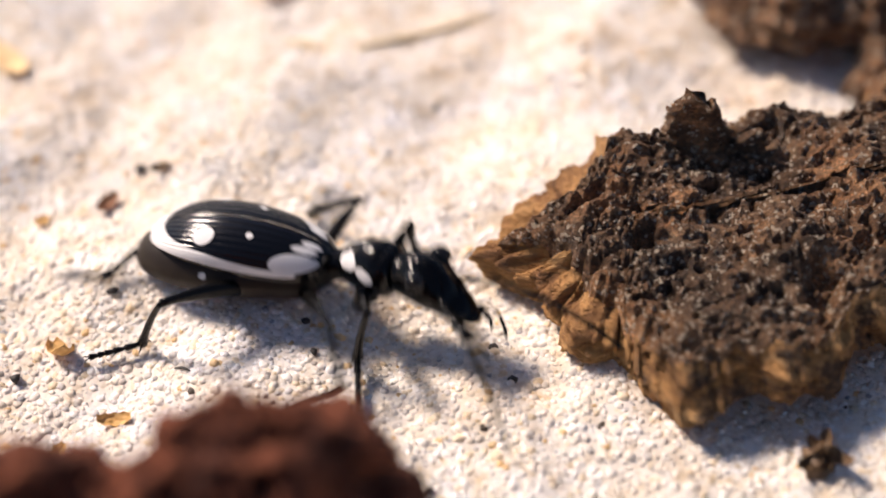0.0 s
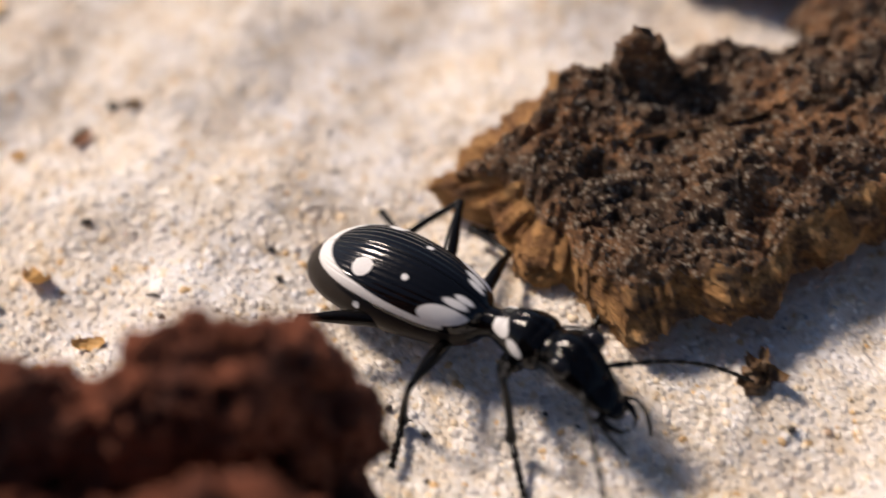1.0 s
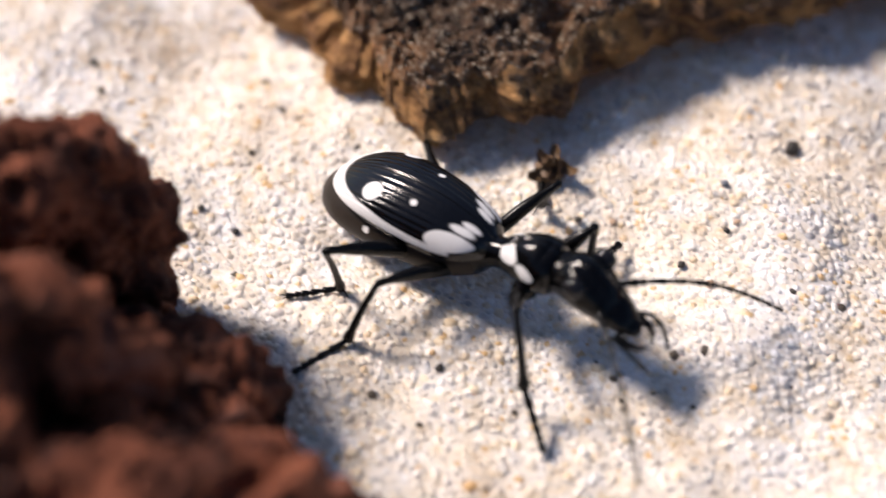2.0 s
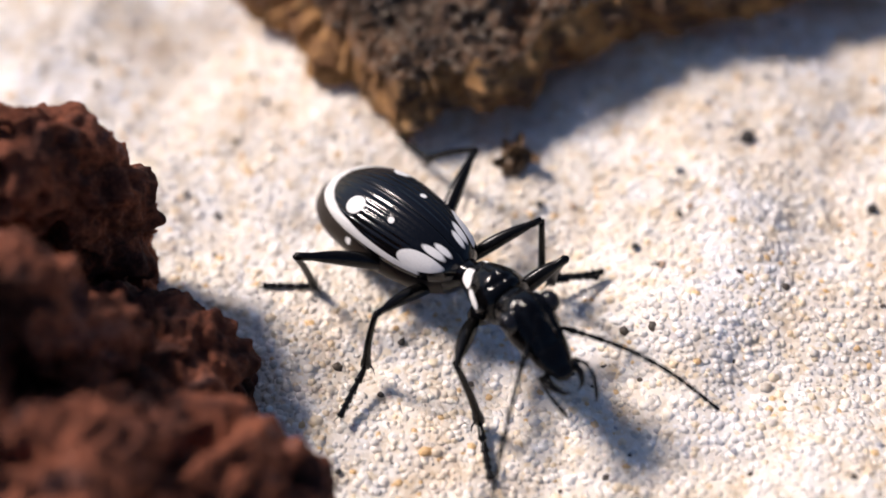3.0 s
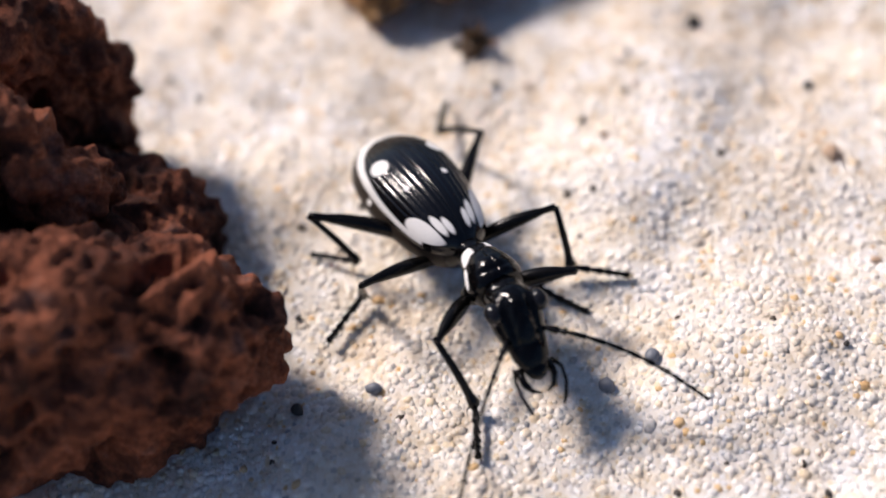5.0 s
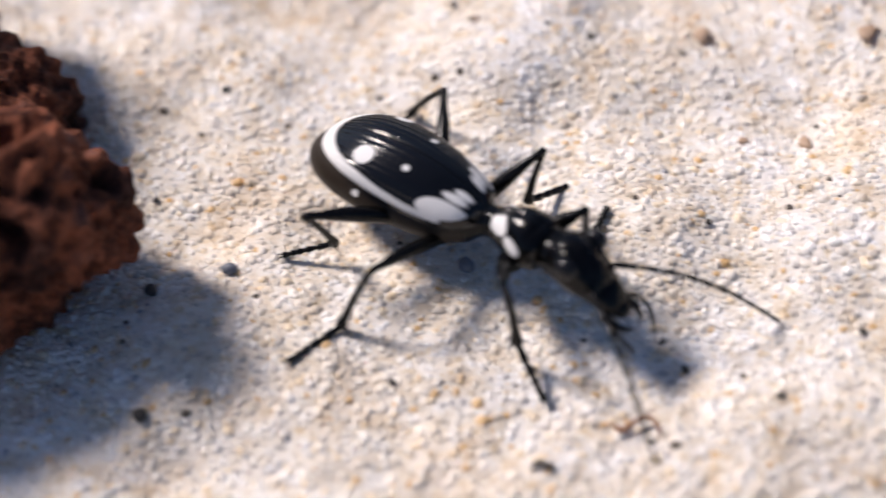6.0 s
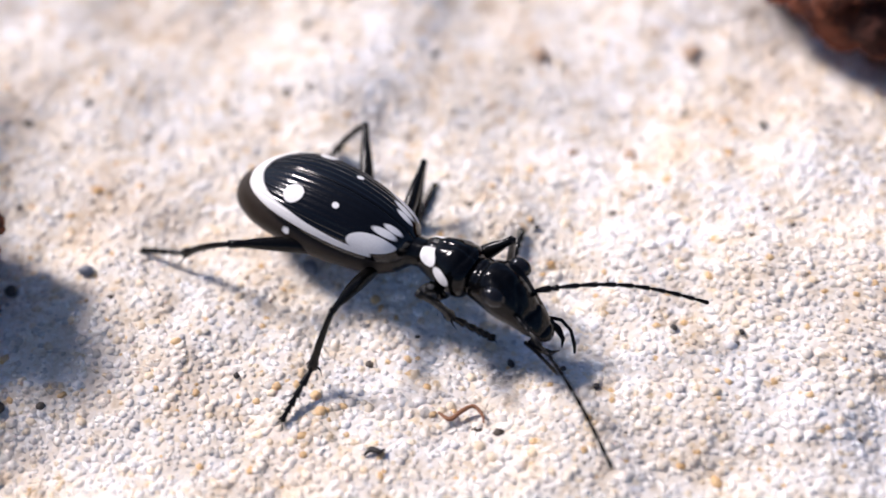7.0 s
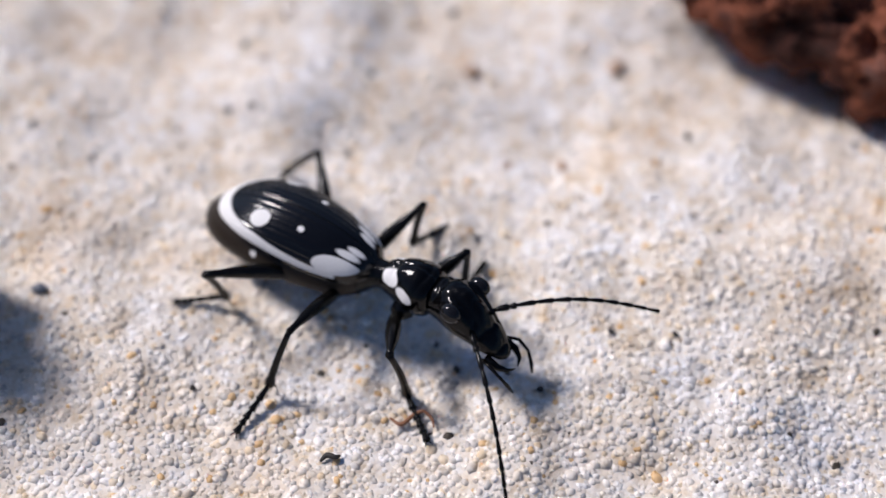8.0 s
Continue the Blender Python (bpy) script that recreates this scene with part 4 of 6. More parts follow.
    walk(head, [
        (0, at(1.04, 0.99, 0.02, 1.01, -6.21, -17.87)),
        (0.2, at(-0.78, 0.76, 0.32, -0.52, 6.38, -6.1)),
        (0.5, at(-0.32, 0.63, 0.37, -0.01, 3.1, -11.9)),
        (0.7, at(-0.53, 0.66, -0.13, -0.73, 4.02, -2.92)),
        (1, at(1.22, 1.08, -1.06, -0.51, -7.37, -13.51)),
        (1.2, at(1.03, 0.94, -0.61, 0.2, -6.69, -9.24)),
        (1.5, at(0.55, 0.63, 0.07, 0.42, -3.74, -9.78)),
        (1.8, at(0.25, 0.86, -0.15, 0.15, -2.25, -0.4)),
        (2, at(0.67, 1.14, -0.33, 0.43, -5.06, -3.67)),
        (2.2, at(1.43, 1, -0.34, 1.04, -9.2, -13.69)),
        (2.5, at(1.42, 0.77, -0.36, 0.81, -9.32, -13.18)),
        (2.75, at(1.39, 0.58, -0.37, 0.62, -9.32, -12.64)),
        (2.85, at(1.37, 0.51, -0.38, 0.54, -9.28, -12.41)),
        (3, at(1.34, 0.4, -0.39, 0.42, -9.2, -12.07)),
        (3.12, at(1.32, 0.32, -0.39, 0.33, -9.11, -11.8)),
        (3.25, at(1.29, 0.22, -0.4, 0.24, -8.98, -11.53)),
        (3.5, at(1.21, 0.05, -0.42, 0.07, -8.64, -11.12)),
        (3.75, at(0.71, 0.41, -0.3, 0.12, -4.6, -12.98)),
        (4, at(0.27, 0.77, -0.14, -0.04, -0.83, -15.5)),
        (4.2, at(0.21, 0.78, -0.08, -0.05, -0.22, -16.99)),
        (4.5, at(0.07, 0.75, 0.01, -0.05, 0.59, -15.36)),
        (4.75, at(-0.05, 0.68, 0.09, -0.04, 1.16, -12.69)),
        (5, at(-0.15, 0.59, 0.16, -0.02, 1.56, -9.11)),
        (5.3, at(-0.22, 0.44, 0.24, 0.02, 1.73, -4.05)),
        (5.5, at(-0.14, 0.31, 0.27, 0.1, 0.79, 1.52)),
        (5.8, at(0.25, 0.13, -0.12, 0.03, -1.95, 3.47)),
        (6, at(0.4, 0.07, -0.36, 0, -2.82, -1.09)),
        (6.2, at(0.21, -0.12, -0.16, 0, -1.51, 0.73)),
        (6.5, at(0.2, -0.4, 0.1, -0.19, -1.71, 1.01)),
        (6.7, at(0.27, -0.13, -0.02, -0.06, -2.16, -1.34)),
        (7, at(0.22, 0.22, -0.19, 0, -1.5, -2.77)),
        (7.2, at(0.17, 0.41, -0.26, -0.08, -1.16, -1.7)),
        (7.5, at(0.61, 0.76, -0.42, 0.08, -4.21, -5.01)),
        (7.75, at(0.6, 0.87, -0.33, 0.17, -4.04, -6.06)),
        (8, at(0.57, 0.98, -0.25, 0.27, -3.78, -7.33))])
    walk(right_front[0], [
        (0, aim(3.2, -3.26, 5.2, -63.91, 36.8)),
        (0.2, aim(3.15, -2.43, 4.41, -62.1, 30.55)),
        (0.5, aim(3.16, -2.79, 4.7, -74.12, 24.44)),
        (0.7, aim(3.36, -2.08, 4.38, -86.91, 41.15)),
        (1, aim(3.41, -2.5, 4.71, -60.82, 42.81)),
        (1.2, aim(3.62, -2.35, 4.83, -89.71, 29.34)),
        (1.5, aim(3.54, -2.54, 4.88, -73.69, 19.77)),
        (1.8, aim(3.77, -1.88, 4.69, -53.55, 34.08)),
        (2, aim(3.78, -2.06, 4.82, -54.51, 38.75)),
        (2.2, aim(3.57, -2.74, 5.1, -52.52, 19.18)),
        (2.5, aim(3.57, -2.74, 5.1, -60.23, 30.2)),
        (2.75, aim(3.58, -2.72, 5.09, -58.97, 23.18)),
        (2.85, aim(3.58, -2.72, 5.08, -57.22, 16.35)),
        (3, aim(3.58, -2.7, 5.07, -58.31, 15.97)),
        (3.12, aim(3.57, -2.7, 5.06, -59.04, 15.32)),
        (3.25, aim(3.57, -2.69, 5.04, -59.76, 14.4)),
        (3.5, aim(3.55, -2.68, 5.01, -61.02, 12.43)),
        (3.75, aim(3.36, -2.67, 4.8, -54.75, 10.86)),
        (4, aim(3.14, -2.71, 4.61, -48.24, 8.47)),
        (4.2, aim(3.06, -2.81, 4.62, -60.46, 13.05)),
        (4.5, aim(3.14, -2.76, 4.65, -45.46, -1.47)),
        (4.75, aim(3.26, -2.65, 4.68, -58.53, 15.69)),
        (5, aim(3.43, -2.47, 4.72, -55.14, 12.23)),
        (5.3, aim(3.68, -2.2, 4.79, -60.3, 21.01)),
        (5.5, aim(3.96, -1.86, 4.91, -68.83, 17.47)),
        (5.8, aim(3.93, -1.81, 4.85, -71.51, 19.78)),
        (6, aim(3.66, -2.16, 4.74, -58.14, 39.02)),
        (6.2, aim(3.67, -2.11, 4.72, -74.28, 18.8)),
        (6.5, aim(3.71, -2.21, 4.83, -63.93, 18.04)),
        (6.7, aim(3.66, -2.3, 4.84, -81.7, 17.4)),
        (7, aim(3.6, -2.3, 4.76, -78.62, 50.2)),
        (7.2, aim(3.64, -2.1, 4.68, -64.26, 18.19)),
        (7.5, aim(3.71, -2.13, 4.78, -64.9, 16.93)),
        (7.75, aim(3.67, -2.18, 4.77, -64.28, 17.47)),
        (8, aim(3.62, -2.24, 4.75, -63.51, 18.13))])
    walk(right_front[1], [
        (0, aim(5.76, -8.49, 9.55, 136.84, -76)),
        (0.2, aim(6.08, -7.96, 8.11, 131.12, -81.18)),
        (0.5, aim(4.98, -9.16, 7.71, 94.99, -72.4)),
        (0.7, aim(3.65, -7.55, 9.17, -3.57, -71.38)),
        (1, aim(6.01, -7.16, 9.65, -13.87, -80.95)),
        (1.2, aim(3.66, -8.69, 8.39, 8.79, -52.52)),
        (1.5, aim(5.46, -9.11, 7.34, 121.28, -72.71)),
        (1.8, aim(7.35, -6.73, 8.77, -26.64, -54.17)),
        (2, aim(7.08, -6.68, 9.37, -39.67, -67.09)),
        (2.2, aim(7.75, -8.2, 7.49, 40.69, -75.73)),
        (2.5, aim(6.7, -8.19, 8.76, 20.22, -68.54)),
        (2.75, aim(7.02, -8.45, 7.95, 10.68, -69.25)),
        (2.85, aim(7.36, -8.58, 7.13, 6.95, -70.87)),
        (3, aim(7.25, -8.65, 7.07, 16.43, -73.89)),
        (3.12, aim(7.18, -8.71, 6.98, 25.11, -75.6)),
        (3.25, aim(7.11, -8.77, 6.85, 34.81, -76.58)),
        (3.5, aim(6.99, -8.89, 6.57, 48.22, -75.75)),
        (3.75, aim(7.48, -8.51, 6.17, 65.2, -77.91)),
        (4, aim(7.94, -8.07, 5.68, 78.68, -75.3)),
        (4.2, aim(6.56, -8.98, 6.26, 62.21, -72.05)),
        (4.5, aim(8.24, -7.94, 4.46, 14.42, -47.4)),
        (4.75, aim(6.92, -8.62, 6.64, 57.74, -70.1)),
        (5, aim(7.5, -8.31, 6.26, 18.11, -56.45)),
        (5.3, aim(7.04, -8.1, 7.39, 60.55, -84.38)),
        (5.5, aim(6.46, -8.33, 7.09, 96.81, -86.72)),
        (5.8, aim(6.1, -8.3, 7.31, 113.85, -78.95)),
        (6, aim(6.65, -6.96, 9.32, 10.95, -76.44)),
        (6.2, aim(5.53, -8.74, 7.06, 33.51, -59.69)),
        (6.5, aim(6.75, -8.42, 7.08, 70.81, -70.48)),
        (6.7, aim(4.66, -9.17, 7.01, 91.59, -67.39)),
        (7, aim(4.51, -6.86, 10.35, 68.72, -56.7)),
        (7.2, aim(6.64, -8.33, 6.95, 55.34, -71.76)),
        (7.5, aim(6.66, -8.43, 6.9, 55.67, -72.22)),
        (7.75, aim(6.69, -8.43, 6.95, 57.01, -72.24)),
        (8, aim(6.71, -8.43, 7.02, 58.2, -72.57))])
    walk(right_front[2], [
        (0, aim(4.38, -7.19, 1.97, -71.81, -12.15)),
        (0.2, aim(5.29, -7.06, 0.39, -81.75, -14)),
        (0.5, aim(4.77, -6.81, 0.26, -76.56, -14.72)),
        (0.7, aim(6.14, -7.7, 1.76, 32.2, -4.98)),
        (1, aim(7.2, -7.45, 1.93, -46.63, -8)),
        (1.2, aim(8.35, -7.96, 2.19, -39.27, -8.09)),
        (1.5, aim(4.25, -7.13, -0.12, -46.07, -16.63)),
        (1.8, aim(11.44, -8.78, 2.43, -32.9, -15.32)),
        (2, aim(9.42, -8.62, 2.18, -34.73, -28.79)),
        (2.2, aim(9.21, -6.94, -0.08, -30.95, -2.27)),
        (2.5, aim(9.38, -7.21, 1.49, -32.41, -8.1)),
        (2.75, aim(9.74, -7.94, 0.64, -34.79, -9.69)),
        (2.85, aim(9.9, -8.27, -0.25, -35.81, -9.28)),
        (3, aim(9.33, -8.04, -0.44, -35.7, -9.05)),
        (3.12, aim(8.94, -7.89, -0.59, -35.58, -8.89)),
        (3.25, aim(8.6, -7.74, -0.75, -35.39, -8.75)),
        (3.5, aim(8.27, -7.46, -1, -34.71, -8.63)),
        (3.75, aim(8.17, -7.02, -1.47, -31.58, -8.2)),
        (4, aim(8.32, -6.13, -1.87, -27, -7.92)),
        (4.2, aim(7.68, -6.85, -1.17, -22.57, -11.62)),
        (4.5, aim(13.36, -6.63, -1.29, -26, -5.23)),
        (4.75, aim(8.34, -6.37, -0.7, -26.18, -4.95)),
        (5, aim(11.6, -6.96, -0.25, -29.08, -0.61)),
        (5.3, aim(7.42, -7.44, -0.38, -29.92, 1.35)),
        (5.5, aim(6.41, -7.89, -0.71, -40.51, 2.52)),
        (5.8, aim(5.5, -6.93, -0.36, -43.13, -10.81)),
        (6, aim(8.45, -6.61, 1.73, -27.23, -18.04)),
        (6.2, aim(8.82, -6.56, 0.32, -26.71, -7.33)),
        (6.5, aim(7.6, -5.96, -0.29, -38.76, -8.88)),
        (6.7, aim(4.58, -6.17, -0.2, -44.56, -12.78)),
        (7, aim(6.07, -2.87, 3.82, 39.66, -41.03)),
        (7.2, aim(8.03, -6.32, -0.47, -37.77, 0.83)),
        (7.5, aim(8.01, -6.46, -0.54, -37.48, 0.73)),
        (7.75, aim(7.98, -6.43, -0.49, -38.11, 0.86)),
        (8, aim(7.94, -6.44, -0.44, -38.72, 1.02))])
    walk(right_middle[0], [
        (0, aim(-2.99, -1.98, 4.24, -54.54, 22.38)),
        (0.2, aim(-2.99, -1.98, 4.24, -82.12, 17.31)),
        (0.5, aim(-2.99, -1.98, 4.24, -84.31, 15.93)),
        (0.7, aim(-2.99, -1.98, 4.24, -98.75, 23.79)),
        (1, aim(-2.99, -1.98, 4.24, -82.36, 17.14)),
        (1.2, aim(-2.99, -1.98, 4.24, -81.22, 18.78)),
        (1.5, aim(-2.99, -1.98, 4.24, -78.67, 17.75)),
        (1.8, aim(-2.99, -1.98, 4.24, -103.2, 17.84)),
        (2, aim(-2.99, -1.98, 4.24, -110.84, 20.3)),
        (2.2, aim(-2.99, -1.98, 4.24, -78.61, 16.45)),
        (2.5, aim(-2.99, -1.98, 4.24, -80.16, 19.27)),
        (2.75, aim(-2.99, -1.98, 4.24, -81.12, 18.89)),
        (2.85, aim(-2.99, -1.98, 4.24, -81.63, 18.22)),
        (3, aim(-2.99, -1.98, 4.24, -81.88, 25.51)),
        (3.12, aim(-2.99, -1.98, 4.24, -83.45, 27.95)),
        (3.25, aim(-2.99, -1.98, 4.24, -85.24, 25.75)),
        (3.5, aim(-2.99, -1.98, 4.24, -85.16, 16.22)),
        (3.75, aim(-2.99, -1.98, 4.24, -81.56, 15.35)),
        (4, aim(-2.99, -1.98, 4.24, -77.92, 14.12)),
        (4.2, aim(-2.99, -1.98, 4.24, -76.14, 15.98)),
        (4.5, aim(-2.99, -1.98, 4.24, -78.53, 22.53)),
        (4.75, aim(-2.99, -1.98, 4.24, -82.08, 16.54)),
        (5, aim(-2.99, -1.98, 4.24, -86.53, 14.58)),
        (5.3, aim(-2.99, -1.98, 4.24, -88.07, 17.34)),
        (5.5, aim(-2.99, -1.98, 4.24, -97.71, 10.54)),
        (5.8, aim(-2.99, -1.98, 4.24, -76.88, 17.25)),
        (6, aim(-2.99, -1.98, 4.24, -103.97, 9)),
        (6.2, aim(-2.99, -1.98, 4.24, -108.15, 9.12)),
        (6.5, aim(-2.99, -1.98, 4.24, -109.51, 5.06)),
        (6.7, aim(-2.99, -1.98, 4.24, -75.34, 18.06)),
        (7, aim(-2.99, -1.98, 4.24, -86.54, 16.43)),
        (7.2, aim(-2.99, -1.98, 4.24, -91.89, 13.83)),
        (7.5, aim(-2.99, -1.98, 4.24, -91.62, 12.97)),
        (7.75, aim(-2.99, -1.98, 4.24, -91.66, 13.01)),
        (8, aim(-2.99, -1.98, 4.24, -91.68, 13.21))])
    walk(right_middle[1], [
        (0, aim(1.99, -8.96, 7.77, -49.9, -59.59)),
        (0.2, aim(-1.77, -10.74, 7, -177.78, -80.51)),
        (0.5, aim(-2.1, -10.85, 6.79, 168.17, -81.88)),
        (0.7, aim(-4.28, -10.36, 7.98, -121.26, -83.31)),
        (1, aim(-1.81, -10.76, 6.97, 156.55, -78.24)),
        (1.2, aim(-1.65, -10.65, 7.23, -107.8, -82.27)),
        (1.5, aim(-1.25, -10.63, 7.07, -59.78, -84.34)),
        (1.8, aim(-5, -10.57, 7.08, -99.61, -63.93)),
        (2, aim(-6.08, -10.1, 7.46, -110.33, -57.09)),
        (2.2, aim(-1.23, -10.69, 6.87, -63.19, -63.93)),
        (2.5, aim(-1.49, -10.6, 7.3, -77.6, -74.56)),
        (2.75, aim(-1.63, -10.64, 7.24, -115.55, -79.04)),
        (2.85, aim(-1.71, -10.69, 7.14, -133.33, -78.91)),
        (3, aim(-1.81, -10.26, 8.24, -101.7, -75.68)),
        (3.12, aim(-2.05, -10.11, 8.59, -80.95, -72.58)),
        (3.25, aim(-2.29, -10.3, 8.27, -62.67, -70.06)),
        (3.5, aim(-2.24, -10.85, 6.83, -44.1, -67.59)),
        (3.75, aim(-1.68, -10.82, 6.7, -49.88, -71.79)),
        (4, aim(-1.11, -10.77, 6.5, -43.83, -74.9)),
        (4.2, aim(-0.85, -10.63, 6.79, 13.91, -76.39)),
        (4.5, aim(-1.28, -10.37, 7.8, 142.88, -78.37)),
        (4.75, aim(-1.76, -10.78, 6.88, 42.25, -74.38)),
        (5, aim(-2.44, -10.93, 6.58, 157.1, -57.66)),
        (5.3, aim(-2.69, -10.82, 7.01, 129.14, -84.1)),
        (5.5, aim(-4.21, -11.01, 5.94, 133.17, -87.05)),
        (5.8, aim(-0.98, -10.6, 6.99, -154.99, -87.62)),
        (6, aim(-5.2, -10.86, 5.69, -109.2, -60.49)),
        (6.2, aim(-5.84, -10.67, 5.71, -104.77, -62.46)),
        (6.5, aim(-6.07, -10.68, 5.06, -119.75, -59.23)),
        (6.7, aim(-0.76, -10.5, 7.12, -51.53, -76.76)),
        (7, aim(-2.45, -10.85, 6.86, -97.74, -66.57)),
        (7.2, aim(-3.28, -10.97, 6.46, -102.14, -68.77)),
        (7.5, aim(-3.24, -11.01, 6.32, -101.14, -69.93)),
        (7.75, aim(-3.25, -11.01, 6.33, -102.52, -68.96)),
        (8, aim(-3.25, -11, 6.36, -104.02, -67.57))])
    walk(right_middle[2], [
        (0, aim(4.19, -11.58, 1.93, -144.46, -7.62)),
        (0.2, aim(-2.89, -10.79, 0.33, -114.98, -6.5)),
        (0.5, aim(-3.04, -10.65, 0.09, -113.57, -9.05)),
        (0.7, aim(-4.69, -11.04, 1.26, -99.35, -3.96)),
        (1, aim(-3.08, -10.21, 0.35, -65.64, 9.16)),
        (1.2, aim(-1.93, -11.52, 0.52, -69.26, -11.96)),
        (1.5, aim(-0.92, -11.21, 0.33, -64.57, -11.68)),
        (1.8, aim(-5.5, -13.5, 1, -100.27, -8.54)),
        (2, aim(-7.36, -13.55, 1.78, -108.06, -4.56)),
        (2.2, aim(0.11, -13.35, 0.79, -68.84, -4.32)),
        (2.5, aim(-1.11, -12.36, 0.78, -67.78, -4.04)),
        (2.75, aim(-2.19, -11.8, 0.6, -67.36, -3.54)),
        (2.85, aim(-2.6, -11.64, 0.5, -67.26, -3.31)),
        (3, aim(-2.15, -11.9, 1.68, -68.1, -7.45)),
        (3.12, aim(-1.74, -12.11, 2.13, -68.75, -9.92)),
        (3.25, aim(-1.24, -12.35, 1.91, -69.38, -11.35)),
        (3.5, aim(-0.38, -12.64, 0.58, -69.81, -11.77)),
        (3.75, aim(-0.31, -12.44, 0.27, -67.48, -12.36)),
        (4, aim(0.16, -11.99, -0.03, -63.65, -13.37)),
        (4.2, aim(0.69, -10.25, 0.22, -49.72, -15.28)),
        (4.5, aim(-2.37, -9.55, 1.17, -51.43, -15.74)),
        (4.75, aim(-0.42, -9.55, 0.36, -67.52, -13.18)),
        (5, aim(-5.78, -9.52, 0.86, -67.77, -12.84)),
        (5.3, aim(-3.13, -10.28, 0.27, -86.27, -9.95)),
        (5.5, aim(-4.45, -10.75, -0.82, -99.83, -9.66)),
        (5.8, aim(-1.23, -10.72, 0.23, -71.6, -10.58)),
        (6, aim(-6.29, -14.01, -0.2, -105.16, -6.8)),
        (6.2, aim(-6.64, -13.7, -0.29, -109, -7.35)),
        (6.5, aim(-7.79, -13.69, -0.75, -117.42, -8.25)),
        (6.7, aim(0.21, -11.72, 0.53, -71.63, -24.64)),
        (7, aim(-2.81, -13.52, 0.65, -86.26, -18.83)),
        (7.2, aim(-3.8, -13.37, 0.15, -88.32, -16.1)),
        (7.5, aim(-3.69, -13.29, -0.03, -88.49, -15.29)),
        (7.75, aim(-3.78, -13.38, 0.01, -88.77, -14.3)),
        (8, aim(-3.88, -13.5, 0.11, -89.07, -13.14))])
    walk(right_hind[0], [
        (0, aim(-6.6, -1.71, 3.76, -130.8, 16.75)),
        (0.2, aim(-6.6, -1.71, 3.76, -138.55, 13.17)),
        (0.5, aim(-6.6, -1.71, 3.76, -139.08, 11.17)),
        (0.7, aim(-6.6, -1.71, 3.76, -112.29, 30.87)),
        (1, aim(-6.6, -1.71, 3.76, -145.23, 7.83)),
        (1.2, aim(-6.6, -1.71, 3.76, -137.69, 13.96)),
        (1.5, aim(-6.6, -1.71, 3.76, -128.85, 23.11)),
        (1.8, aim(-6.6, -1.71, 3.76, -118.54, 23.78)),
        (2, aim(-6.6, -1.71, 3.76, -117.95, 27.14)),
        (2.2, aim(-6.6, -1.71, 3.76, -116.21, 26.04)),
        (2.5, aim(-6.6, -1.71, 3.76, -114.38, 34.1)),
        (2.75, aim(-6.6, -1.71, 3.76, -119.26, 29.78)),
        (2.85, aim(-6.6, -1.71, 3.76, -122.2, 25.11)),
        (3, aim(-6.6, -1.71, 3.76, -123.69, 23.73)),
        (3.12, aim(-6.6, -1.71, 3.76, -124.91, 22.73)),
        (3.25, aim(-6.6, -1.71, 3.76, -126.21, 21.83)),
        (3.5, aim(-6.6, -1.71, 3.76, -128.54, 20.9)),
        (3.75, aim(-6.6, -1.71, 3.76, -126.02, 19.7)),
        (4, aim(-6.6, -1.71, 3.76, -123.45, 19.09)),
        (4.2, aim(-6.6, -1.71, 3.76, -122.3, 19.74)),
        (4.5, aim(-6.6, -1.71, 3.76, -116.93, 8.46)),
        (4.75, aim(-6.6, -1.71, 3.76, -122.29, 20.46)),
        (5, aim(-6.6, -1.71, 3.76, -121.97, 19.93)),
        (5.3, aim(-6.6, -1.71, 3.76, -122.11, 21.75)),
        (5.5, aim(-6.6, -1.71, 3.76, -133.86, 10.46)),
        (5.8, aim(-6.6, -1.71, 3.76, -132.97, 15.08)),
        (6, aim(-6.6, -1.71, 3.76, -125.88, 18.43)),
        (6.2, aim(-6.6, -1.71, 3.76, -128.04, 17.51)),
        (6.5, aim(-6.6, -1.71, 3.76, -132.36, 13.92)),
        (6.7, aim(-6.6, -1.71, 3.76, -138.4, 10.8)),
        (7, aim(-6.6, -1.71, 3.76, -144.75, 6.5)),
        (7.2, aim(-6.6, -1.71, 3.76, -132.48, 15.22)),
        (7.5, aim(-6.6, -1.71, 3.76, -130.52, 15.96)),
        (7.75, aim(-6.6, -1.71, 3.76, -130.37, 16.28)),
        (8, aim(-6.6, -1.71, 3.76, -130.1, 16.89))])
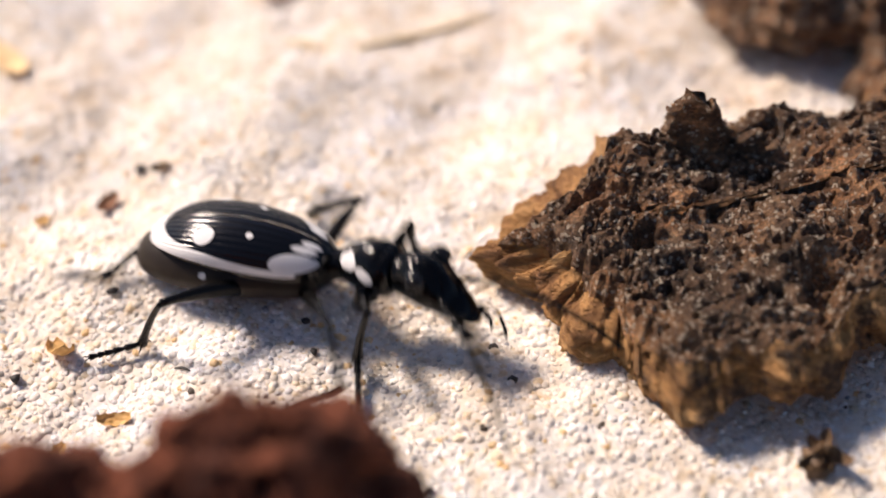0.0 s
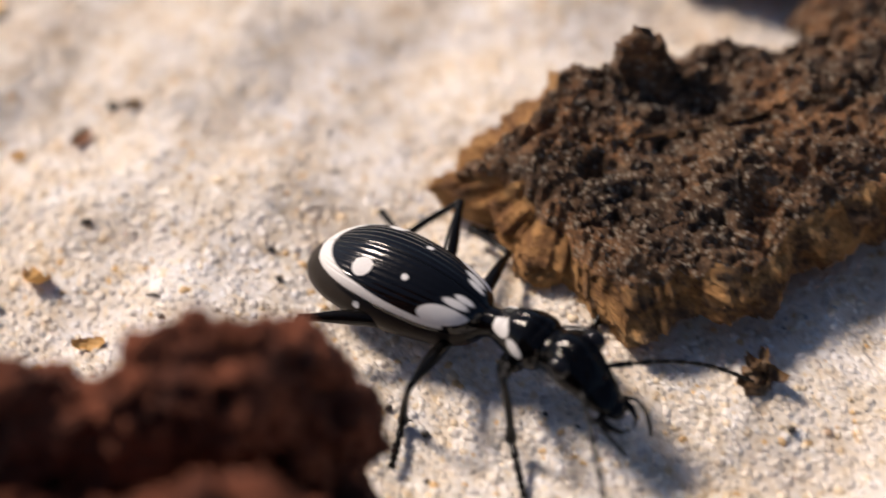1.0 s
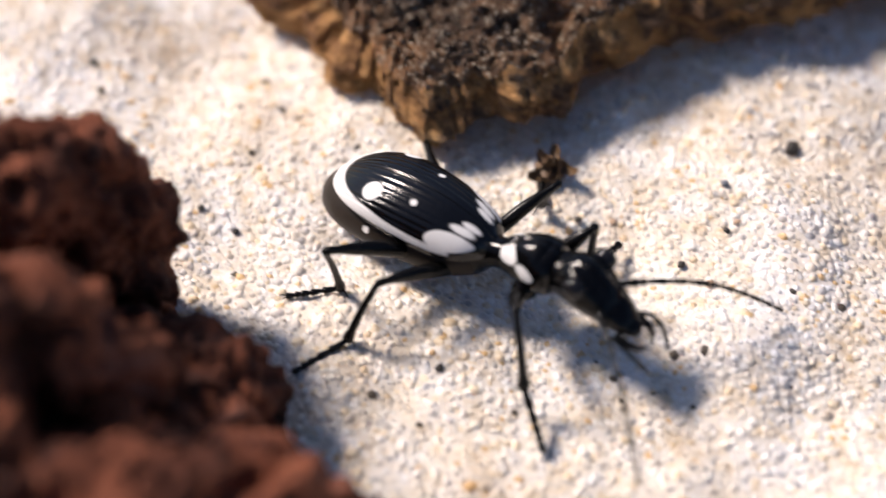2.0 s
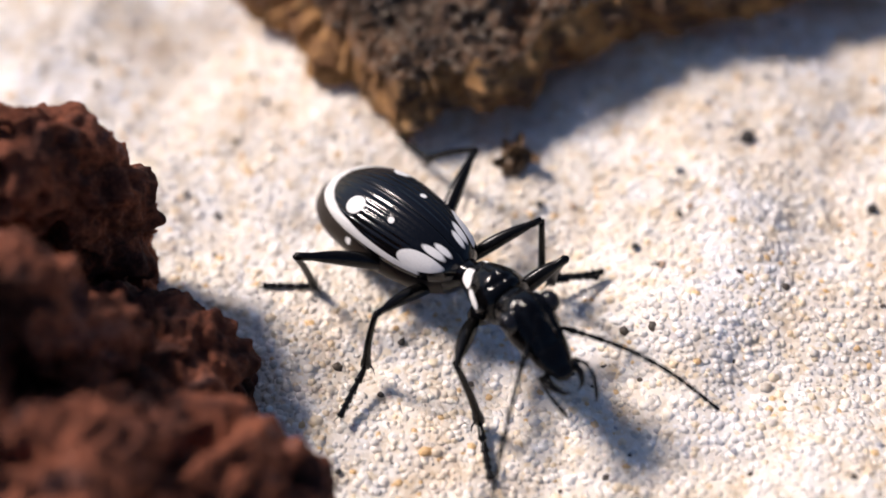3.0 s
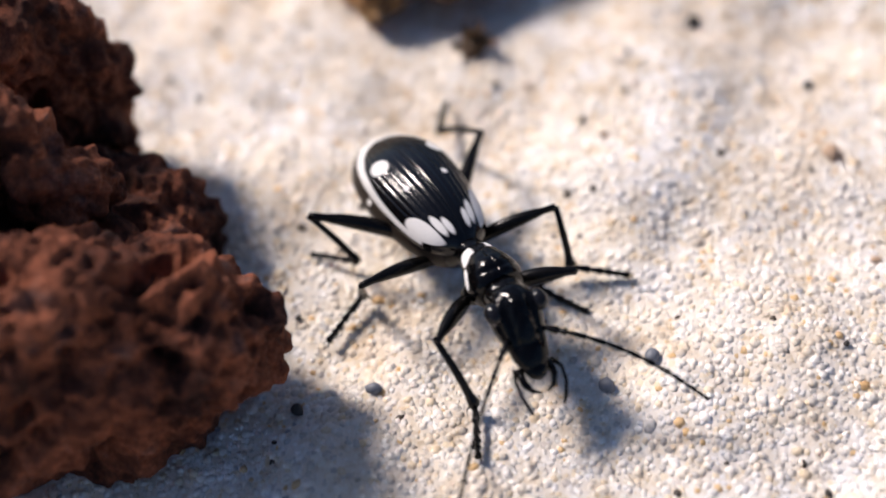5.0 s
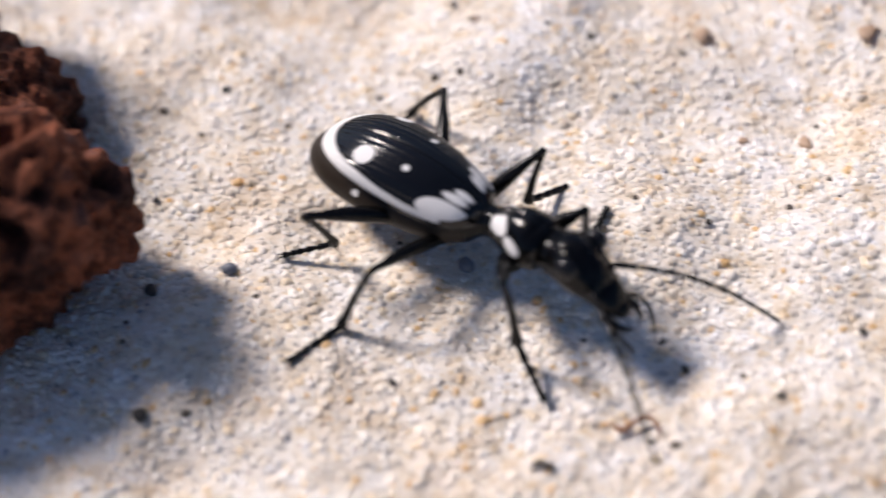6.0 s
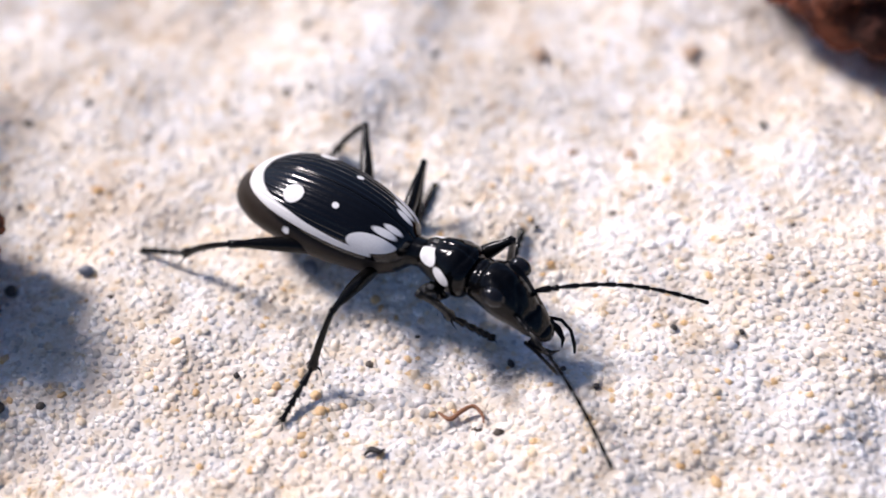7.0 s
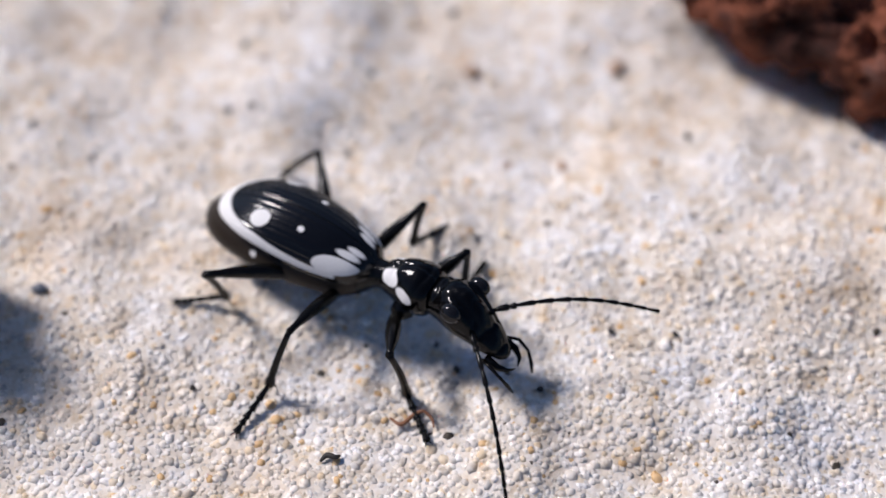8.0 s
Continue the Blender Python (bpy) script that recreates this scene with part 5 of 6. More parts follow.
    walk(right_hind[1], [
        (0, aim(-14.05, -10.35, 7.19, 161.75, -66.5)),
        (0.2, aim(-15.29, -9.39, 6.47, -172.89, -65.65)),
        (0.5, aim(-15.43, -9.37, 6.07, 172.43, -64.43)),
        (0.7, aim(-10.47, -11.17, 9.87, 101.54, -77)),
        (1, aim(-16.29, -8.44, 5.38, -73.39, -30.58)),
        (1.2, aim(-15.14, -9.49, 6.63, -92.47, -55.57)),
        (1.5, aim(-13.47, -10.24, 8.43, 139.84, -66.92)),
        (1.8, aim(-11.8, -11.29, 8.56, 63.12, -69.71)),
        (2, aim(-11.56, -11.07, 9.19, 101.39, -73.89)),
        (2.2, aim(-11.32, -11.31, 8.99, 103.19, -70.86)),
        (2.5, aim(-10.67, -10.69, 10.44, 131.42, -69.37)),
        (2.75, aim(-11.65, -10.73, 9.67, 120.79, -71.63)),
        (2.85, aim(-12.34, -10.84, 8.81, 108.12, -72.68)),
        (3, aim(-12.64, -10.78, 8.55, 113.08, -71.01)),
        (3.12, aim(-12.88, -10.72, 8.36, 115.8, -70.24)),
        (3.25, aim(-13.13, -10.63, 8.19, 117.79, -70.05)),
        (3.5, aim(-13.53, -10.41, 8.01, 118.57, -71.82)),
        (3.75, aim(-13.19, -10.78, 7.77, 120.72, -68.61)),
        (4, aim(-12.8, -11.1, 7.65, 119.48, -67.61)),
        (4.2, aim(-12.59, -11.19, 7.78, 110.81, -71.4)),
        (4.5, aim(-11.93, -12.21, 5.51, 44.2, -41.02)),
        (4.75, aim(-12.56, -11.15, 7.92, 94.72, -64.53)),
        (5, aim(-12.53, -11.21, 7.82, 48.13, -54.83)),
        (5.3, aim(-12.48, -11.08, 8.17, 114.32, -65.09)),
        (5.5, aim(-14.71, -10.16, 5.92, 122.28, -59.84)),
        (5.8, aim(-14.43, -10.13, 6.86, -161.45, -60.47)),
        (6, aim(-13.22, -10.87, 7.52, 81.34, -60.57)),
        (6.2, aim(-13.59, -10.66, 7.34, 78.73, -58.81)),
        (6.5, aim(-14.39, -10.25, 6.62, 85.66, -63.03)),
        (6.7, aim(-15.34, -9.48, 5.99, 136.63, -65.27)),
        (7, aim(-16.26, -8.54, 5.11, -179.48, -42.49)),
        (7.2, aim(-14.36, -10.19, 6.89, 88.88, -62.14)),
        (7.5, aim(-14.04, -10.42, 7.03, 89.77, -61.19)),
        (7.75, aim(-14, -10.42, 7.1, 90.58, -61.96)),
        (8, aim(-13.94, -10.43, 7.22, 92.2, -62.94))])
    walk(right_hind[2], [
        (0, aim(-16.94, -9.39, 0.19, -145.94, -4.19)),
        (0.2, aim(-18.41, -9.78, -0.49, -139.43, -2.07)),
        (0.5, aim(-18.69, -8.93, -0.82, -133.68, -4.57)),
        (0.7, aim(-10.82, -9.49, 2.43, -129.28, -12.22)),
        (1, aim(-14.41, -14.74, 1.5, 145.82, -4.83)),
        (1.2, aim(-15.33, -13.81, 0.33, 149.08, -3.13)),
        (1.5, aim(-15.76, -8.31, 1.41, -130.85, -4.96)),
        (1.8, aim(-10.61, -8.92, 1.4, -126.89, -7.16)),
        (2, aim(-11.98, -9, 1.85, -134.27, -2.12)),
        (2.2, aim(-11.89, -8.87, 1.77, -133.97, -4.47)),
        (2.5, aim(-12.45, -8.68, 3.29, -137.36, -8.11)),
        (2.75, aim(-12.88, -8.66, 2.42, -141.23, -6.74)),
        (2.85, aim(-13.05, -8.68, 1.52, -142.75, -5.04)),
        (3, aim(-13.62, -8.5, 1.33, -142.57, -4.85)),
        (3.12, aim(-14.01, -8.4, 1.17, -142.4, -4.7)),
        (3.25, aim(-14.34, -8.33, 1.01, -142.17, -4.58)),
        (3.5, aim(-14.67, -8.32, 0.75, -141.46, -4.5)),
        (3.75, aim(-14.61, -8.39, 0.66, -137.68, -4.45)),
        (4, aim(-14.23, -8.57, 0.59, -132.37, -4.9)),
        (4.2, aim(-13.45, -8.91, 0.54, -129.76, -7.42)),
        (4.5, aim(-7.8, -8.2, 0.5, -136.66, -7.76)),
        (4.75, aim(-12.83, -7.87, 1.03, -136.78, -7.72)),
        (5, aim(-9.59, -7.93, 1.57, -143.47, -9.09)),
        (5.3, aim(-13.8, -8.15, 1.24, -144.58, -8.31)),
        (5.5, aim(-16.76, -6.91, -0.68, -142.94, -3.85)),
        (5.8, aim(-18, -11.33, 0.21, 147.4, 2.93)),
        (6, aim(-12.65, -7.16, 0.87, -138.95, -17.03)),
        (6.2, aim(-12.82, -6.78, 0.81, -144.09, -16.12)),
        (6.5, aim(-14.12, -6.8, -0.18, -146.77, -11.32)),
        (6.7, aim(-17.67, -7.29, -0.95, -144.2, -4.18)),
        (7, aim(-21.89, -8.59, -0.05, -169.21, -21.72)),
        (7.2, aim(-14.29, -6.62, 0.13, -147.21, -13.31)),
        (7.5, aim(-14.02, -6.74, 0.34, -150.93, -15.09)),
        (7.75, aim(-14.04, -6.83, 0.36, -148.95, -13.61)),
        (8, aim(-14.07, -6.96, 0.42, -147, -11.92))])
    walk(left_front[0], [
        (0, aim(4.55, 0.39, 5.2, 40.94, 64.8)),
        (0.2, aim(3.71, 1.42, 4.41, 79.3, -23.06)),
        (0.5, aim(4.1, 0.98, 4.7, 81.8, -18.43)),
        (0.7, aim(3.51, 1.81, 4.38, 9.14, 41.49)),
        (1, aim(4.01, 1.34, 4.71, 14.29, 35.66)),
        (1.2, aim(4.04, 1.52, 4.83, 17.65, 38.84)),
        (1.5, aim(4.16, 1.3, 4.88, 36.12, 31.76)),
        (1.8, aim(3.7, 2.01, 4.69, 95.6, 42.16)),
        (2, aim(3.91, 1.82, 4.82, 48.19, 45.28)),
        (2.2, aim(4.38, 1.06, 5.1, 104.4, 33.03)),
        (2.5, aim(4.37, 1.07, 5.1, 91.19, 37.12)),
        (2.75, aim(4.36, 1.09, 5.09, 79.72, 29.68)),
        (2.85, aim(4.36, 1.09, 5.08, 77.16, 25.33)),
        (3, aim(4.34, 1.11, 5.07, 64.35, 32.79)),
        (3.12, aim(4.33, 1.12, 5.06, 56.71, 36.37)),
        (3.25, aim(4.32, 1.13, 5.04, 54.02, 34.76)),
        (3.5, aim(4.3, 1.14, 5.01, 48.66, 20.89)),
        (3.75, aim(4.14, 1.13, 4.8, 51.13, 18.77)),
        (4, aim(4, 1.09, 4.61, 53.79, 17.99)),
        (4.2, aim(4.05, 0.95, 4.62, 36.91, 14.06)),
        (4.5, aim(4.05, 1.02, 4.65, 42.66, 17.84)),
        (4.75, aim(4.04, 1.16, 4.68, 47.44, 23.94)),
        (5, aim(4, 1.37, 4.72, 61.4, 11.39)),
        (5.3, aim(3.95, 1.67, 4.79, 57.64, 27.22)),
        (5.5, aim(3.88, 2.02, 4.91, 74.61, 30.53)),
        (5.8, aim(3.8, 2.08, 4.85, 46.54, 30.99)),
        (6, aim(3.89, 1.72, 4.74, 28.63, 49.64)),
        (6.2, aim(3.85, 1.77, 4.72, 42.96, 39.79)),
        (6.5, aim(3.98, 1.67, 4.83, 44.28, 33.86)),
        (6.7, aim(4.03, 1.57, 4.84, 42.46, 27.02)),
        (7, aim(3.97, 1.57, 4.76, 31.6, 45.85)),
        (7.2, aim(3.81, 1.78, 4.68, 49.2, 43.33)),
        (7.5, aim(3.91, 1.75, 4.78, 44.31, 48.68)),
        (7.75, aim(3.92, 1.7, 4.77, 44.05, 49.29)),
        (8, aim(3.94, 1.63, 4.75, 44, 49.56))])
    walk(left_front[1], [
        (0, aim(6.89, 2.42, 11.78, 79.46, -81.55)),
        (0.2, aim(4.96, 7.99, 1.56, -40.5, 14.88)),
        (0.5, aim(5.09, 7.81, 2.4, -42.52, 13.05)),
        (0.7, aim(8.89, 2.67, 9.2, 125.74, -56.83)),
        (1, aim(9.73, 2.8, 8.95, 128.96, -65.17)),
        (1.2, aim(9.44, 3.24, 9.39, 128.85, -64.97)),
        (1.5, aim(9.15, 4.94, 8.71, 122.88, -68.32)),
        (1.8, aim(3.18, 7.37, 9.57, -15, -70.69)),
        (2, aim(7.32, 5.64, 9.99, 146.63, -82.34)),
        (2.2, aim(2.86, 6.96, 9.07, -2.1, -67.96)),
        (2.5, aim(4.25, 6.87, 9.49, 92.7, -82)),
        (2.75, aim(5.49, 7.3, 8.69, 153.65, -68.88)),
        (2.85, aim(5.82, 7.5, 8.19, 159.57, -63.2)),
        (3, aim(6.99, 6.62, 9.01, 157.83, -63.91)),
        (3.12, aim(7.55, 6.01, 9.37, 154.92, -67.88)),
        (3.25, aim(7.83, 5.96, 9.19, 161.16, -76.37)),
        (3.5, aim(8.78, 6.24, 7.6, -148.79, -81.76)),
        (3.75, aim(8.46, 6.5, 7.14, -141.01, -83.09)),
        (4, aim(8.09, 6.67, 6.86, -171.87, -86.27)),
        (4.2, aim(9.69, 5.19, 6.39, -108.48, -74.85)),
        (4.5, aim(9.15, 5.71, 6.88, -153.53, -63.15)),
        (4.75, aim(8.53, 6.06, 7.63, -164.47, -84.65)),
        (5, aim(7.42, 7.63, 6.15, -159.91, -48.41)),
        (5.3, aim(7.41, 7.14, 8.11, -176.05, -73.49)),
        (5.5, aim(5.54, 8.06, 8.6, 155.39, -74.89)),
        (5.8, aim(8.09, 6.6, 8.59, 127.08, -75.76)),
        (6, aim(8.02, 3.98, 10.28, 110.36, -78.23)),
        (6.2, aim(7.94, 5.58, 9.37, 154.49, -70.64)),
        (6.5, aim(8.3, 5.89, 8.88, 156.3, -72.43)),
        (6.7, aim(8.81, 5.94, 8.14, 163.17, -62.56)),
        (7, aim(8.28, 4.22, 9.98, 113.06, -76.93)),
        (7.2, aim(7.26, 5.78, 9.67, 127.76, -82.21)),
        (7.5, aim(7.34, 5.11, 10.24, 106.88, -82.92)),
        (7.75, aim(7.33, 5, 10.28, 107.73, -83.13)),
        (8, aim(7.33, 4.91, 10.29, 110.82, -83.61))])
    walk(left_front[2], [
        (0, aim(7.1, 3.55, 4.05, 97.21, -14.31)),
        (0.2, aim(10.7, 3.09, 3.57, 55.45, -39.95)),
        (0.5, aim(10.69, 2.67, 4.16, 60.14, -40.21)),
        (0.7, aim(6.39, 6.14, 2.66, 94.7, -5.89)),
        (1, aim(7.67, 5.35, 1.86, 102.38, -0.79)),
        (1.2, aim(7.37, 5.81, 2.31, 100.63, 1.95)),
        (1.5, aim(7.59, 7.36, 1.45, 107.21, 3.1)),
        (1.8, aim(5.67, 6.7, 2.2, 85.35, -2.23)),
        (2, aim(6.45, 6.21, 2.25, 93.9, -11.21)),
        (2.2, aim(5.79, 6.86, 1.83, 87.34, -4.99)),
        (2.5, aim(4.2, 7.95, 1.75, 88.37, -5.22)),
        (2.75, aim(2.97, 8.55, 1.4, 88.79, -5.72)),
        (2.85, aim(2.52, 8.73, 1.22, 88.9, -5.96)),
        (3, aim(3.81, 7.92, 1.99, 69.29, -14.48)),
        (3.12, aim(4.88, 7.26, 2.13, 42.83, -20.91)),
        (3.25, aim(6.09, 6.56, 1.6, 11.26, -20.91)),
        (3.5, aim(7.83, 5.66, -0.13, -15.33, -14.18)),
        (3.75, aim(7.73, 5.9, -0.62, -9.42, -12.31)),
        (4, aim(7.59, 6.6, -0.94, -2.05, -10.23)),
        (4.2, aim(9.04, 3.25, -1.15, -18.15, -9.65)),
        (4.5, aim(5.99, 4.14, -0.09, -15.19, -10.6)),
        (4.75, aim(7.83, 5.86, -0.15, 31.47, -11.4)),
        (5, aim(2.55, 5.85, 0.31, 31.11, -11.33)),
        (5.3, aim(5.19, 6.98, 0.62, 80.89, -6.01)),
        (5.5, aim(3.69, 8.91, 1.06, 50.84, -1.95)),
        (5.8, aim(6.93, 8.14, 1.02, 98.46, 3.95)),
        (6, aim(7.47, 5.47, 2.64, 101.87, 2.76)),
        (6.2, aim(5.6, 6.69, 2, 79.35, 5.82)),
        (6.5, aim(6.14, 6.83, 1.43, 86.98, 8.16)),
        (6.7, aim(5.36, 6.98, 1.21, 74.23, 11.78)),
        (7, aim(7.59, 5.85, 2.37, 106.26, 1.76)),
        (7.2, aim(6.61, 6.62, 1.93, 95.05, -2.48)),
        (7.5, aim(7.06, 6.03, 2.49, 98.86, -6.8)),
        (7.75, aim(7.05, 5.89, 2.53, 98, -7.65)),
        (8, aim(7.02, 5.72, 2.53, 97.16, -8.66))])
    walk(left_middle[0], [
        (0, aim(-2.99, 1.98, 4.24, 74, 16.36)),
        (0.2, aim(-2.99, 1.98, 4.24, 81.2, 11.71)),
        (0.5, aim(-2.99, 1.98, 4.24, 82.84, 15.84)),
        (0.7, aim(-2.99, 1.98, 4.24, 48.92, 30.39)),
        (1, aim(-2.99, 1.98, 4.24, 99.39, -4.43)),
        (1.2, aim(-2.99, 1.98, 4.24, 100.53, 2.92)),
        (1.5, aim(-2.99, 1.98, 4.24, 85.26, 10.1)),
        (1.8, aim(-2.99, 1.98, 4.24, 62.04, 25.83)),
        (2, aim(-2.99, 1.98, 4.24, 64.86, 26.75)),
        (2.2, aim(-2.99, 1.98, 4.24, 54.57, 42.73)),
        (2.5, aim(-2.99, 1.98, 4.24, 59.84, 50.12)),
        (2.75, aim(-2.99, 1.98, 4.24, 60.73, 34.1)),
        (2.85, aim(-2.99, 1.98, 4.24, 58.87, 24.68)),
        (3, aim(-2.99, 1.98, 4.24, 61.12, 23.21)),
        (3.12, aim(-2.99, 1.98, 4.24, 62.62, 21.92)),
        (3.25, aim(-2.99, 1.98, 4.24, 64.03, 20.56)),
        (3.5, aim(-2.99, 1.98, 4.24, 66.36, 18.63)),
        (3.75, aim(-2.99, 1.98, 4.24, 67.46, 17.83)),
        (4, aim(-2.99, 1.98, 4.24, 68.73, 18.51)),
        (4.2, aim(-2.99, 1.98, 4.24, 70.59, 18.13)),
        (4.5, aim(-2.99, 1.98, 4.24, 64.39, 9.49)),
        (4.75, aim(-2.99, 1.98, 4.24, 70.16, 20.65)),
        (5, aim(-2.99, 1.98, 4.24, 69.37, 19.09)),
        (5.3, aim(-2.99, 1.98, 4.24, 69.73, 21.45)),
        (5.5, aim(-2.99, 1.98, 4.24, 69.71, 30.96)),
        (5.8, aim(-2.99, 1.98, 4.24, 78.59, 38.6)),
        (6, aim(-2.99, 1.98, 4.24, 56.3, 42.68)),
        (6.2, aim(-2.99, 1.98, 4.24, 58.42, 39.11)),
        (6.5, aim(-2.99, 1.98, 4.24, 69.29, 36.48)),
        (6.7, aim(-2.99, 1.98, 4.24, 94.51, 22.35)),
        (7, aim(-2.99, 1.98, 4.24, 106.78, 17.44)),
        (7.2, aim(-2.99, 1.98, 4.24, 63.93, 37.66)),
        (7.5, aim(-2.99, 1.98, 4.24, 59.05, 42.36)),
        (7.75, aim(-2.99, 1.98, 4.24, 58.72, 43.15)),
        (8, aim(-2.99, 1.98, 4.24, 58.46, 43.67))])
    walk(left_middle[1], [
        (0, aim(-0.54, 10.53, 6.85, 176.84, -34.07)),
        (0.2, aim(-1.6, 10.95, 6.12, 158.85, -38.03)),
        (0.5, aim(-1.88, 10.83, 6.77, 167.05, -40.79)),
        (0.7, aim(2.27, 8, 8.93, 111.64, -81.76)),
        (1, aim(-4.5, 11.1, 3.53, 158.35, -16.87)),
        (1.2, aim(-4.68, 11.08, 4.71, 160.66, -22.9)),
        (1.5, aim(-2.23, 11.07, 5.87, -179.59, -17.49)),
        (1.8, aim(0.92, 9.35, 8.28, 160.92, -47.74)),
        (2, aim(0.53, 9.47, 8.42, 155.28, -60.34)),
        (2.2, aim(0.96, 7.53, 10.53, -139.84, -78.57)),
        (2.5, aim(0, 7.12, 11.36, 17.52, -81.99)),
        (2.75, aim(0.77, 8.67, 9.44, -28.17, -75.4)),
        (2.85, aim(1.37, 9.19, 8.11, -38.39, -73.9)),
        (3, aim(1.13, 9.44, 7.9, -47.4, -76.16)),
        (3.12, aim(0.97, 9.61, 7.7, -56.06, -77.4)),
        (3.25, aim(0.81, 9.78, 7.5, -65.34, -78.13)),
        (3.5, aim(0.53, 10.02, 7.2, -76.09, -78.48)),
        (3.75, aim(0.4, 10.13, 7.08, -73.64, -79.49)),
        (4, aim(0.2, 10.17, 7.19, -67.64, -83.24)),
        (4.2, aim(-0.06, 10.29, 7.13, 160.7, -85.51)),
        (4.5, aim(0.96, 10.22, 5.77, 2.77, -54.16)),
        (4.75, aim(-0.04, 10.14, 7.51, 91.01, -85.21)),
        (5, aim(0.1, 10.18, 7.27, -5.13, -63.58)),
        (5.3, aim(0, 10.07, 7.63, -149, -80.44)),
        (5.5, aim(-0.23, 9.43, 9.01, -124.31, -84.21)),
        (5.8, aim(-1.55, 9.08, 10.03, -163.83, -78.97)),
        (6, aim(0.79, 7.65, 10.53, -120.5, -79.32)),
        (6.2, aim(0.78, 8.1, 10.09, -119.91, -82)),
        (6.5, aim(-0.35, 8.95, 9.75, -107.31, -77.47)),
        (6.7, aim(-3.66, 10.52, 7.77, -84.13, -74.13)),
        (7, aim(-5.54, 10.44, 7.02, -66.2, -52.02)),
        (7.2, aim(0.24, 8.57, 9.91, -151.03, -78.08)),
        (7.5, aim(0.54, 7.85, 10.49, 170.27, -80.76)),
        (7.75, aim(0.52, 7.76, 10.58, 169.29, -81.13)),
        (8, aim(0.52, 7.69, 10.64, 171.06, -81.48))])
    walk(left_middle[2], [
        (0, aim(-6.13, 10.84, 3.06, 89.44, -3.82)),
        (0.2, aim(-6.57, 12.87, 1.95, -20.19, -11.43)),
        (0.5, aim(-6.87, 11.97, 2.35, -8.57, -9.31)),
        (0.7, aim(1.91, 8.91, 2.23, 138.61, -4.07)),
        (1, aim(-10.52, 13.49, 1.56, 27.64, -6.21)),
        (1.2, aim(-10.56, 13.14, 2.08, 29.34, -2.64)),
        (1.5, aim(-8.69, 11.03, 3.84, 56.13, -5.34)),
        (1.8, aim(-3.38, 10.84, 3.27, 116.5, -1.29)),
        (2, aim(-2.51, 10.87, 2.53, 123.33, -4.49)),
        (2.2, aim(-0.07, 6.66, 3.9, 90.05, -26.76)),
        (2.5, aim(0.9, 7.4, 4.65, 75.37, -25.47)),
        (2.75, aim(2.27, 7.87, 2.89, 59.38, -18.27)),
        (2.85, aim(2.84, 8.02, 1.61, 53.57, -14.14)),
        (3, aim(2.22, 8.25, 1.33, 53.66, -14.4)),
        (3.12, aim(1.79, 8.39, 1.1, 53.77, -14.6)),
        (3.25, aim(1.39, 8.52, 0.87, 53.95, -14.77)),
        (3.5, aim(0.86, 8.71, 0.57, 54.62, -14.89)),
        (3.75, aim(0.74, 8.94, 0.43, 57.54, -14.84)),
        (4, aim(0.5, 9.43, 0.46, 61.93, -14.28)),
        (4.2, aim(-0.56, 10.46, 0.38, 75.14, -6.38)),
        (4.5, aim(4.92, 10.41, 0.28, 63.44, -7.44)),
        (4.75, aim(-0.05, 10.7, 0.77, 63.24, -7.58)),
        (5, aim(3.1, 9.91, 1.21, 52.42, -9.2)),
        (5.3, aim(-0.96, 9.49, 0.96, 50.56, -8.03)),
        (5.5, aim(-0.62, 8.87, 2.28, 74.98, -18.48)),
        (5.8, aim(-2.8, 8.72, 3.38, 118.57, -29.01)),
        (6, aim(0.16, 6.57, 3.88, 80.87, -20.23)),
        (6.2, aim(0.31, 7.29, 3.39, 90.87, -18.17)),
        (6.5, aim(-0.79, 7.55, 3.15, 90.81, -20.98)),
        (6.7, aim(-3.47, 8.68, 1.26, 108.73, 0.92)),
        (7, aim(-3.86, 6.63, 1.69, 102.29, 2.05)),
        (7.2, aim(-0.99, 7.89, 3.28, 71.81, -9.92)),
        (7.5, aim(-0.54, 8.04, 3.81, 75.97, -14.65)),
        (7.75, aim(-0.5, 7.95, 3.9, 77.64, -16.33)),
        (8, aim(-0.47, 7.85, 3.95, 79.41, -18.24))])
